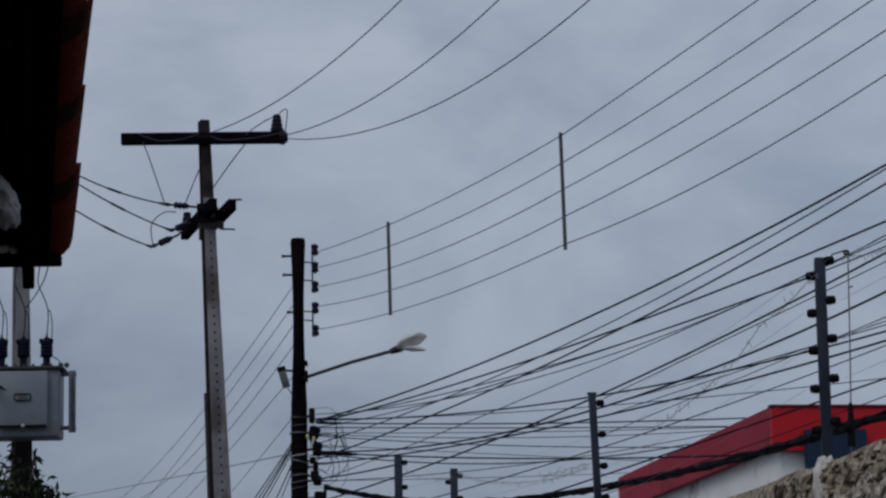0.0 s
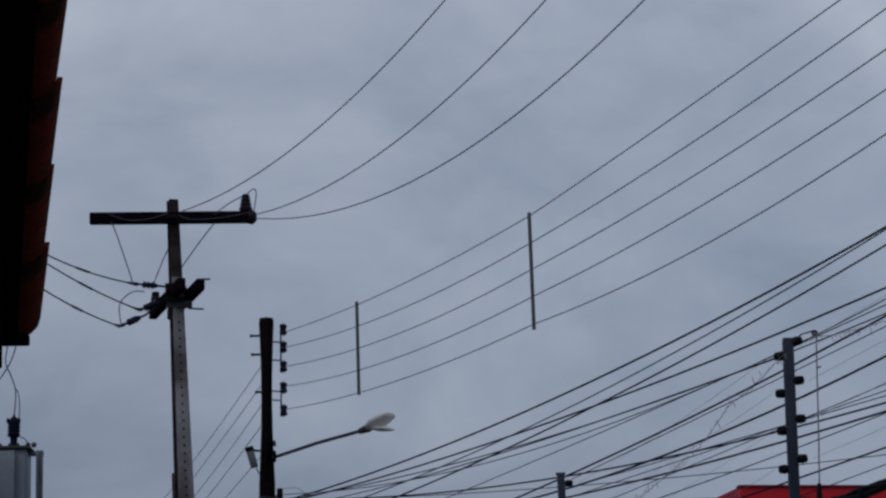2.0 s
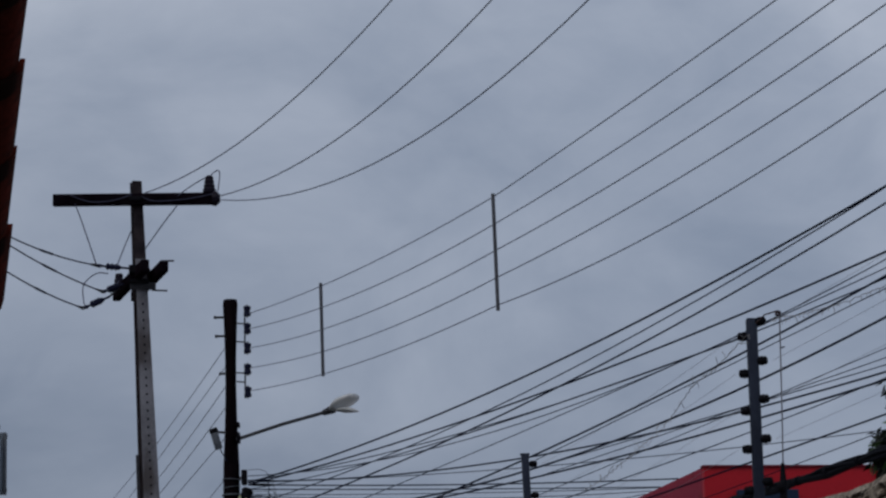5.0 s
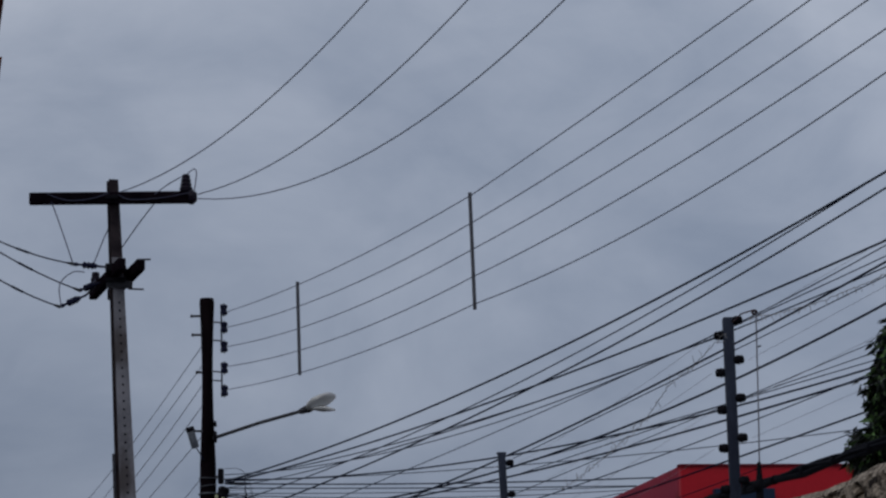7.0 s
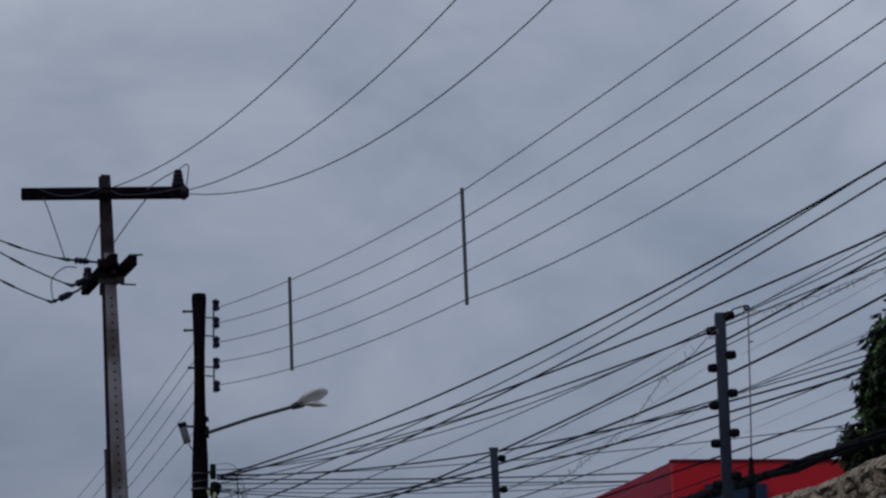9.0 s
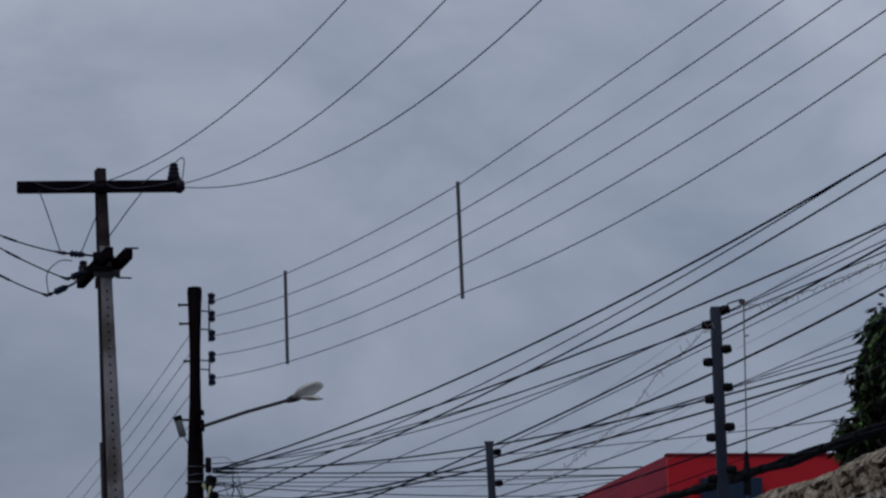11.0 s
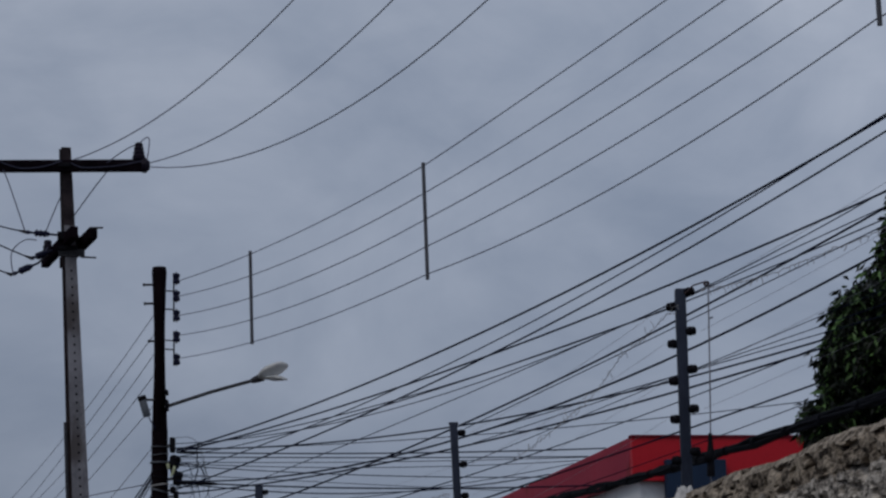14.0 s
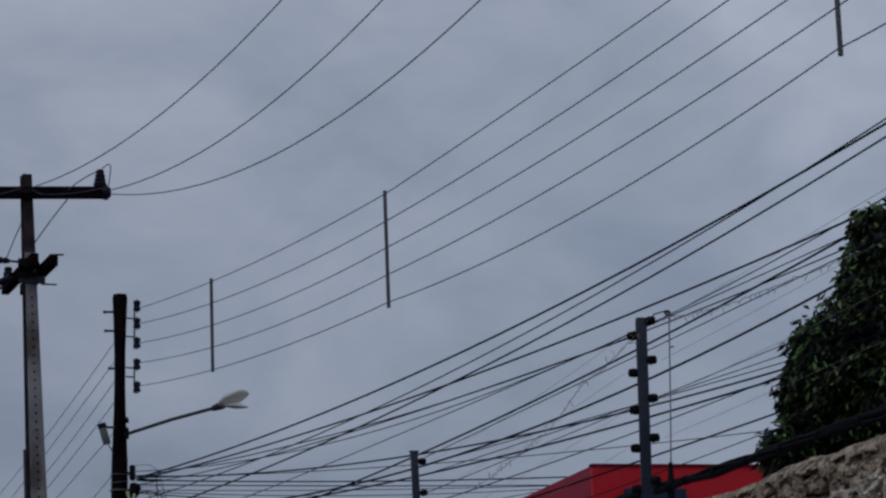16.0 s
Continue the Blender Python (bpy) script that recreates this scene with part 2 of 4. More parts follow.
def add_tube(bm, points, radius, sides=8, closed=True):
    """A round tube through points; radius: one number or one for each point."""
    points = [Vector(p) for p in points]
    radii = radius if isinstance(radius, (list, tuple)) else [radius] * len(points)
    rings = []
    for i, p in enumerate(points):
        ahead = points[min(i + 1, len(points) - 1)] - points[max(i - 1, 0)]
        side, up = frame_of(ahead)
        if rings and side.dot(last) < 0:
            side, up = -side, -up
        last = side
        rings.append([bm.verts.new(p + radii[i] * (side * math.cos(2 * math.pi * k / sides) + up * math.sin(2 * math.pi * k / sides)))
                      for k in range(sides)])
    for a, b in zip(rings, rings[1:]):
        for k in range(sides):
            bm.faces.new((a[k], a[(k + 1) % sides], b[(k + 1) % sides], b[k]))
    if closed:
        bm.faces.new(rings[0][::-1])
        bm.faces.new(rings[-1])
    return bm


def tube(points, radius, sides=8):
    return add_tube(bmesh.new(), points, radius, sides)


def smooth_path(points):
    """A rounded path through points."""
    pts = [Vector(p) for p in points]
    fine = []
    for i in range(len(pts) - 1):
        p0, p1, p2, p3 = pts[max(i - 1, 0)], pts[i], pts[i + 1], pts[min(i + 2, len(pts) - 1)]
        for k in range(5):
            s = k / 5
            fine.append(0.5 * (2 * p1 + (p2 - p0) * s + (2 * p0 - 5 * p1 + 4 * p2 - p3) * s * s + (3 * p1 - p0 - 3 * p2 + p3) * s ** 3))
    return fine + [pts[-1]]


def add_lathe(bm, base, axis, profile, sides=14):
    """A turned shape: profile is (distance along the axis, radius)."""
    base, axis = Vector(base), Vector(axis).normalized()
    side, up = frame_of(axis)
    rings = [[bm.verts.new(base + axis * h + r * (side * math.cos(2 * math.pi * k / sides) + up * math.sin(2 * math.pi * k / sides)))
              for k in range(sides)] for h, r in profile]
    for a, b in zip(rings, rings[1:]):
        for k in range(sides):
            bm.faces.new((a[k], a[(k + 1) % sides], b[(k + 1) % sides], b[k]))
    bm.faces.new(rings[0][::-1])
    bm.faces.new(rings[-1])
    return bm


def lathe(base, axis, profile, sides=14):
    return add_lathe(bmesh.new(), base, axis, profile, sides)


def add_box(bm, centre, size, turn=0.0, bevel=0.0, matrix=None):
    m = Matrix.Translation(centre) @ (matrix or Matrix.Rotation(radians(turn), 4, "Z")) @ Matrix.Diagonal((*size, 1))
    made = bmesh.ops.create_cube(bm, size=1.0, matrix=m)["verts"]
    if bevel:
        edges = list({e for v in made for e in v.link_edges})
        bmesh.ops.bevel(bm, geom=edges, offset=bevel, segments=2, affect="EDGES", profile=0.5)
    return bm


def box(centre, size, turn=0.0, bevel=0.0, matrix=None):
    return add_box(bmesh.new(), centre, size, turn, bevel, matrix)


def between(a, b, width, height, bevel=0.0):
    """A squared beam from a to b."""
    a, b = Vector(a), Vector(b)
    ahead = (b - a).normalized()
    side, up = frame_of(ahead)
    m = Matrix((side, ahead, up)).transposed().to_4x4()
    return box((a + b) / 2, (width, (b - a).length, height), bevel=bevel, matrix=m)


def prism(outline, low, high):
    """An upright slab over a plan outline."""
    bm = bmesh.new()
    a = [bm.verts.new((x, y, low)) for x, y in outline]
    b = [bm.verts.new((x, y, high)) for x, y in outline]
    bm.faces.new(a[::-1])
    bm.faces.new(b)
    for i in range(len(a)):
        j = (i + 1) % len(a)
        bm.faces.new((a[i], a[j], b[j], b[i]))
    return bm


# ---- ground ----
def build_ground():
    bm = bmesh.new()
    steps = [-1500, -400, -120, -50] + [-30 + 4 * i for i in range(26)] + [90, 140, 400, 2500]
    grid = [[bm.verts.new((x, y, 0.0 if abs(x) > 60 else 0.03 * noise.noise((x * 0.2, y * 0.2, 0)) - 0.03)) for x in steps] for y in steps]
    for r0, r1 in zip(grid, grid[1:]):
        for i in range(len(steps) - 1):
            bm.faces.new((r0[i], r0[i + 1], r1[i + 1], r1[i]))
    ob = part("ground", bm, EARTH)
    tagged(ob, "grey dusty street ground, plain and open to the horizon", "ground", kind="structure")


build_ground()


# ---- concrete power pole with crossarms ----
def pin_insulator(name, at, parent, tall=0.2, wide=0.055, mat=None, up=(0, 0, 1)):
    shape = [(0, wide * 0.8), (tall * 0.1, wide), (tall * 0.3, wide), (tall * 0.38, wide * 0.82), (tall * 0.5, wide * 0.88), (tall * 0.62, wide * 0.86),
             (tall * 0.68, wide * 0.68), (tall * 0.8, wide * 0.74), (tall * 0.96, wide * 0.66), (tall, wide * 0.4)]
    return part(name, lathe(at, up, shape), mat or PORCELAIN, parent, "dark glazed insulator")


def dead_end(a, b, parent):
    """A polymer strain insulator with its sheds, between two fittings."""
    a, b = Vector(a), Vector(b)
    long = (b - a).length
    shape = [(0, 0.020), (long * 0.08, 0.026), (long * 0.16, 0.014), (long * 0.26, 0.014), (long * 0.28, 0.03)]
    for i in range(3):
        h = long * (0.30 + 0.13 * i)
        shape += [(h, 0.032), (h + 0.008, 0.044), (h + 0.020, 0.044), (h + 0.028, 0.032)]
    shape += [(long * 0.72, 0.03), (long * 0.75, 0.014), (long, 0.014)]
    return part("strain_insulator", lathe(a, b - a, shape, 10), POLYMER, parent, "dark ribbed polymer strain insulator")


def dt_pole(bm, foot, top, w0, w1, d0, d1, turn=0.0):
    """A tapering pole of H section: flat faces front and back, recessed sides."""
    foot, top = Vector(foot), Vector(top)
    spin = Matrix.Rotation(radians(turn), 3, "Z")
    rings = []
    for p, w, d in ((foot, w0, d0), (top, w1, d1)):
        f, e = d * 0.20, w * 0.34
        plan = [(-w / 2, -d / 2), (w / 2, -d / 2), (w / 2, -d / 2 + f), (w / 2 - e, -d / 2 + f * 1.3), (w / 2 - e, d / 2 - f * 1.3), (w / 2, d / 2 - f),
                (w / 2, d / 2), (-w / 2, d / 2), (-w / 2, d / 2 - f), (-w / 2 + e, d / 2 - f * 1.3), (-w / 2 + e, -d / 2 + f * 1.3), (-w / 2, -d / 2 + f)]
        rings.append([bm.verts.new(p + spin @ Vector((x, y, 0))) for x, y in plan])
    n = len(rings[0])
    for k in range(n):
        face = bm.faces.new((rings[0][k], rings[0][(k + 1) % n], rings[1][(k + 1) % n], rings[1][k]))
        face.material_index = 1 if 7 <= k <= 11 or 1 <= k <= 5 else 0  # recessed sides, their shade put in as a darker material
    bm.faces.new(rings[0][::-1])
    bm.faces.new(rings[1])
    return bm


def build_power_pole():
    foot, top = Vector((-2.57, 34.0, -0.1)), Vector((-2.955, 34.0, 9.33))
    pole = thing("power_pole", (foot.x, foot.y, 0), "leaning grey concrete power pole with two dark crossarms", "power pole")
    cut = (8.34 - foot.z) / (top.z - foot.z)
    mid = foot.lerp(top, cut)
    wm, dm = 0.315 + (0.115 - 0.315) * cut, 0.34 + (0.15 - 0.34) * cut
    shaft = part("shaft", dt_pole(bmesh.new(), foot, mid, 0.315, wm, 0.34, dm, 18), CONCRETE, pole, "tapering grey concrete shaft, shade painted dark on its recessed sides", smooth=False)
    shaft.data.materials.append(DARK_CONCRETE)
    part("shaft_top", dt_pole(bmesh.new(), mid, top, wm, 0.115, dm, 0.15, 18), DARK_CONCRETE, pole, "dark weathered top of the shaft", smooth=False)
    along = lambda z: foot + (top - foot) * ((z - foot.z) / (top.z - foot.z))
    # black discs up the web of the shaft, painting the shade of bolt holes
    facing = Matrix.Rotation(radians(18), 3, "Z") @ Vector((0, -1, 0))
    for i in range(38):
        z = 4.0 + i * 0.102
        d = 0.34 + (0.15 - 0.34) * ((z + 0.1) / 9.43)
        p = along(z) + facing * (d / 2 - 0.004)
        part("bolt_hole_disc", lathe(p, facing, [(0, 0.015), (0.006, 0.015), (0.0062, 0.007)], 8), BLACK_PLASTIC, shaft)
    part("crossarm", between((-3.965, 33.87, 9.085), (-1.945, 33.87, 9.072), 0.10, 0.145, 0.012), ARM_TIMBER, pole, "dark squared crossarm")
    part("crossarm", between((-3.329, 35.42, 8.160), (-2.789, 33.41, 8.160), 0.10, 0.145, 0.012), ARM_TIMBER, pole, "dark squared crossarm")
    part("crossarm", between((-3.099, 35.47, 8.160), (-2.560, 33.47, 8.160), 0.10, 0.145, 0.012), ARM_TIMBER, pole, "dark squared crossarm")
    part("clamp", box((along(9.08).x, 33.97, 9.08), (0.16, 0.36, 0.05), bevel=0.006), BLACK_PLASTIC, pole)
    part("clamp", box((along(8.16).x, 34.0, 8.20), (0.24, 0.36, 0.10), bevel=0.006), BLACK_PLASTIC, pole)
    part("clamp", box((along(8.16).x, 34.0, 8.05), (0.24, 0.34, 0.05), bevel=0.006), BLACK_PLASTIC, pole)
    part("pin_insulator", lathe((-2.035, 33.87, 9.13), (0, 0, 1), [(0, 0.055), (0.02, 0.078), (0.06, 0.082), (0.075, 0.066), (0.11, 0.072), (0.125, 0.058), (0.165, 0.062), (0.18, 0.050),
         (0.215, 0.052), (0.235, 0.030)], 14), PORCELAIN, pole, "dark tapering pin insulator")
    part("arm_end_cap", lathe((-2.0, 33.87, 9.075), (1, 0, 0), [(0, 0.09), (0.05, 0.095), (0.10, 0.05)], 10), PORCELAIN, pole)
    pin_insulator("pin_insulator", (-3.24, 34.85, 8.14), pole, 0.20, 0.07)
    # the spindle and bolts that stick out
    part("bolt", tube([(-2.60, 33.4, 8.205), (-2.44, 33.4, 8.205)], 0.012), STEEL, pole)
    part("bolt", tube([(-2.75, 33.9, 7.94), (-2.56, 33.9, 7.93)], 0.011), STEEL, pole)
    part("bracket", between((-3.02, 33.9, 8.00), (-2.70, 33.9, 7.99), 0.05, 0.09, 0.008), STEEL, pole)
    # strain insulators to the side lines
    dead_end((-3.40, 33.7, 8.222), (-3.02, 33.75, 8.19), pole)
    dead_end((-3.35, 33.9, 7.93), (-3.14, 34.3, 8.10), pole)
    dead_end((-3.53, 33.5, 7.665), (-3.27, 33.9, 7.87), pole)
    part("strain_link", tube([(-3.27, 33.9, 7.87), (-3.2, 34.3, 8.05)], 0.014), STEEL, pole)
    # jumper wires
    def jumper(points):
        part("jumper_wire", tube(smooth_path(points), 0.007, 6), CONDUCTOR, pole)
    jumper([(-3.69, 33.82, 9.03), (-3.62, 33.8, 8.85), (-3.50, 33.75, 8.5), (-3.41, 33.7, 8.23)])
    jumper([(-2.41, 33.86, 9.02), (-2.62, 34.0, 8.79), (-2.87, 34.2, 8.50)])
    jumper([(-2.93, 34.2, 8.95), (-3.05, 34.0, 8.62), (-3.163, 33.78, 8.24)])
    jumper([(-2.03, 33.85, 9.345), (-1.98, 33.86, 9.40), (-1.925, 33.87, 9.43), (-1.905, 33.87, 9.37), (-1.93, 33.87, 9.16)])
    jumper([(-2.05, 33.85, 9.345), (-2.16, 33.84, 9.29), (-2.30, 33.83, 9.20), (-2.42, 33.81, 9.10)])
    jumper([(-1.98, 33.80, 9.12), (-2.30, 33.80, 9.06), (-2.70, 33.80, 9.04), (-2.86, 33.80, 9.10)])
    jumper([(-2.98, 33.80, 9.13), (-3.20, 33.80, 9.06), (-3.45, 33.80, 9.04), (-3.62, 33.80, 9.08), (-3.75, 33.80, 9.14)])
    jumper([(-3.53, 33.5, 7.66), (-3.56, 33.6, 7.95), (-3.42, 33.7, 8.12), (-3.28, 33.8, 8.14)])
    jumper([(-3.30, 33.9, 7.95), (-3.25, 34.2, 8.02), (-3.22, 34.6, 8.2)])
    part("side_conduit", tube([(-2.93, 33.87, 5.9), (-2.90, 33.86, 5.0), (-2.86, 33.85, 3.6)], 0.02), STEEL, pole)


build_power_pole()


# ---- dark service pole with its rack, street lamp and junction gear ----
def spool(z, parent):
    x, y = -1.289, 27.62
    insulator = part("spool_insulator", lathe((x, y, z - 0.046), (0, 0, 1), [(-0.006, 0.024), (0.0, 0.036), (0.026, 0.037), (0.034, 0.029), (0.058, 0.029),
                     (0.066, 0.037), (0.092, 0.036), (0.098, 0.024)], 14), POLYMER, parent, "blue-black glazed spool insulator")
    part("spool_pin", tube([(x, y, z - 0.066), (x, y, z + 0.066)], 0.007, 8), STEEL, insulator)


def build_service_pole():
    x, y = -1.462, 27.7
    pole = thing("service_pole", (x, y, 0), "dark tarred round utility pole wrapped in cables", "utility pole")
    shaft = part("shaft", tube([(x - 0.01, y, -0.1), (x - 0.006, y, 3.0), (x, y, 5.0), (x, y, 6.62), (x, y, 6.665)], [0.105, 0.09, 0.08, 0.075, 0.068], 18), POLE_TIMBER, pole,
         "dark tarred round shaft")
    for zs, stays in (((6.534, 6.357, 6.160), (6.42, 6.235)), ((5.945, 5.716), (5.92, 5.83))):
        rack = part("rack_bar", tube([(-1.315, 27.64, zs[0] + 0.06), (-1.315, 27.64, zs[-1] - 0.06)], 0.008), BLACK_PLASTIC, pole, "dark flat rack bar")
        for z in stays:
            part("rack_stay", between((x + 0.06, 27.66, z), (-1.31, 27.64, z - 0.012), 0.026, 0.012, 0.003), STEEL, rack)
        for z in zs:
            spool(z, rack)
    for z, long in ((6.486, 0.10), (6.295, 0.09), (5.915, 0.05)):
        part("bolt", tube([(x - 0.06 - long, y - 0.02, z), (x + 0.02, y - 0.02, z)], 0.012), STEEL, pole)
        part("bolt_head", lathe((x - 0.065 - long, y - 0.02, z), (1, 0, 0), [(0, 0.012), (0.004, 0.017), (0.022, 0.017), (0.026, 0.012)], 6), STEEL, pole)
    # wire wrapping low on the shaft
    rnd = random.Random(4)
    for i in range(13):
        z = 4.02 + i * 0.068 + rnd.uniform(-0.02, 0.02)
        r = 0.086 + rnd.uniform(0, 0.006)
        tilt = rnd.uniform(-0.03, 0.03)
        ring = [(x + r * math.cos(a), y + r * math.sin(a), z + tilt * math.cos(a)) for a in [2 * math.pi * k / 16 for k in range(17)]]
        part("wire_wrap", tube(ring, rnd.choice((0.004, 0.006, 0.009)), 6), rnd.choice((BLACK_PLASTIC, GREY_CASE, LAMP_HOUSING)), shaft)
    # junction blocks and splice boxes on the cable side
    for px, pz, sx, sz in ((-1.333, 4.865, 0.055, 0.15), (-1.30, 4.53, 0.06, 0.12), (-1.30, 4.36, 0.05, 0.10), (-1.31, 4.27, 0.07, 0.09), (-1.285, 4.22, 0.075, 0.10),
                           (-1.33, 4.42, 0.05, 0.07), (-1.27, 4.05, 0.09, 0.12)):
        part("splice_box", box((px, y - 0.06, pz), (sx, 0.09, sz), turn=rnd.uniform(-20, 20), bevel=0.014), BLACK_PLASTIC, pole, "black splice box")
        part("strap", between((px, y - 0.04, pz), (x, y, pz), 0.03, 0.02), STEEL, pole)
    for px, pz, r, long, tilt in ((-1.312, 4.70, 0.062, 0.13, 0.35), (-1.275, 4.53, 0.045, 0.14, 0.15), (-1.325, 4.62, 0.036, 0.10, -0.3)):
        part("splice_drum", lathe((px - tilt * long / 2, y - 0.08, pz - long / 2), (tilt, 0, 1), [(0, r * 0.55), (long * 0.12, r * 0.92), (long * 0.3, r), (long * 0.36, r * 0.88),
             (long * 0.62, r * 0.88), (long * 0.68, r), (long * 0.86, r * 0.9), (long, r * 0.5)], 14), BLACK_PLASTIC, pole, "round black cable splice drum")
    for px, pz, w, h, turn in ((-1.372, 4.645, 0.028, 0.055, -12), (-1.318, 4.61, 0.026, 0.075, 15), (-1.338, 4.56, 0.020, 0.045, 30)):
        part("yellow_tag", box((px, y - 0.16, pz), (w, 0.008, h), matrix=Matrix.Rotation(radians(turn), 4, "Y"), bevel=0.003), YELLOW_TAG, pole, "pale yellow plastic tag")
    # loops of slack cable
    for k in range(9):
        cx, cz = -1.19 + rnd.uniform(-0.06, 0.14), 4.58 + rnd.uniform(-0.25, 0.12)
        rx, rz, t0 = rnd.uniform(0.06, 0.2), rnd.uniform(0.1, 0.3), rnd.uniform(-2.6, -0.8)
        t1 = t0 + rnd.uniform(2.2, 4.0)
        pts = [(cx + rx * math.cos(t0 + (t1 - t0) * i / 18) + rnd.uniform(-0.008, 0.008), y - 0.1 - 0.003 * i, cz + rz * math.sin(t0 + (t1 - t0) * i / 18)) for i in range(19)]
        part("slack_loop", tube([(-1.36, y - 0.08, pts[0][2])] + pts + [(-1.36, y - 0.08, pts[-1][2])], rnd.choice((0.003, 0.004, 0.006)), 6),
             rnd.choice((SHEATH, SHEATH, GREY_CASE)), pole)

    # street lamp fixed to the pole
    lamp = thing("street_lamp", (-1.38, 27.62, 5.25), "grey street lamp arm with a pale head, clamped to a pole", "street lamp")
    a, b = Vector((-1.40, 27.62, 5.245)), Vector((-0.478, 26.9, 5.405))
    part("arm", tube([a, a.lerp(b, 0.5) + Vector((0, 0, 0.012)), b], 0.017, 10), STEEL, lamp, "grey tubular steel arm")
    part("clamp", box((-1.385, 27.64, 5.26), (0.03, 0.16, 0.10), bevel=0.008), BLACK_PLASTIC, lamp)
    part("clamp", box((-1.385, 27.64, 5.39), (0.025, 0.16, 0.04), bevel=0.006), BLACK_PLASTIC, lamp)
    ahead = (b - a).normalized()
    side, up = frame_of(ahead)
    if up.z < 0:
        up = -up
    def shell(name, sections, mat, label, under):
        bm = bmesh.new()
        rings = []
        for s, w, h, lift in sections:
            c = b + ahead * s + up * lift
            rings.append([bm.verts.new(c + side * w * math.cos(t) + up * h * math.sin(t)) for t in [2 * math.pi * k / 16 for k in range(16)]])
        for r0, r1 in zip(rings, rings[1:]):
            for k in range(16):
                bm.faces.new((r0[k], r0[(k + 1) % 16], r1[(k + 1) % 16], r1[k]))
        bm.faces.new(rings[0])
        bm.faces.new(rings[-1][::-1])
        return part(name, bm, mat, under, label)
    shell("neck", [(-0.06, 0.028, 0.028, 0), (0.03, 0.035, 0.04, 0.005), (0.07, 0.04, 0.045, 0.01)], STEEL, "grey socket", lamp)
    head = shell("head", [(0.05, 0.045, 0.032, 0.012), (0.09, 0.08, 0.048, 0.022), (0.16, 0.11, 0.056, 0.036), (0.25, 0.11, 0.052, 0.048), (0.31, 0.095, 0.040, 0.060), (0.335, 0.08, 0.028, 0.066),
                          (0.345, 0.06, 0.014, 0.068)], LAMP_HOUSING,
          "pale weathered lamp head", lamp)
    shell("visor", [(0.13, 0.06, 0.010, -0.026), (0.19, 0.085, 0.026, -0.036), (0.27, 0.08, 0.026, -0.052), (0.325, 0.06, 0.014, -0.072), (0.34, 0.04, 0.006, -0.078)], LAMP_HOUSING, "open pale visor hanging below the head", head)
    gear = thing("lamp_control_box", (-1.56, 27.66, 5.32), "small grey lamp control box on a short bracket", "control box")
    m = Matrix.Rotation(radians(-16), 4, "Y")
    part("case", box((-1.605, 27.64, 5.235), (0.075, 0.07, 0.17), bevel=0.012, matrix=m), GREY_CASE, gear, "grey case")
    part("cap", box((-1.632, 27.64, 5.335), (0.085, 0.08, 0.05), bevel=0.012, matrix=m), BLACK_PLASTIC, gear, "black cap")
    part("bracket", tube([(-1.60, 27.66, 5.325), (-1.47, 27.67, 5.32)], 0.012), STEEL, gear)
    part("lead", tube([(-1.57, 27.64, 5.15), (-1.53, 27.64, 5.08), (-1.50, 27.63, 5.03)], 0.006, 6), SHEATH, gear)


build_service_pole()


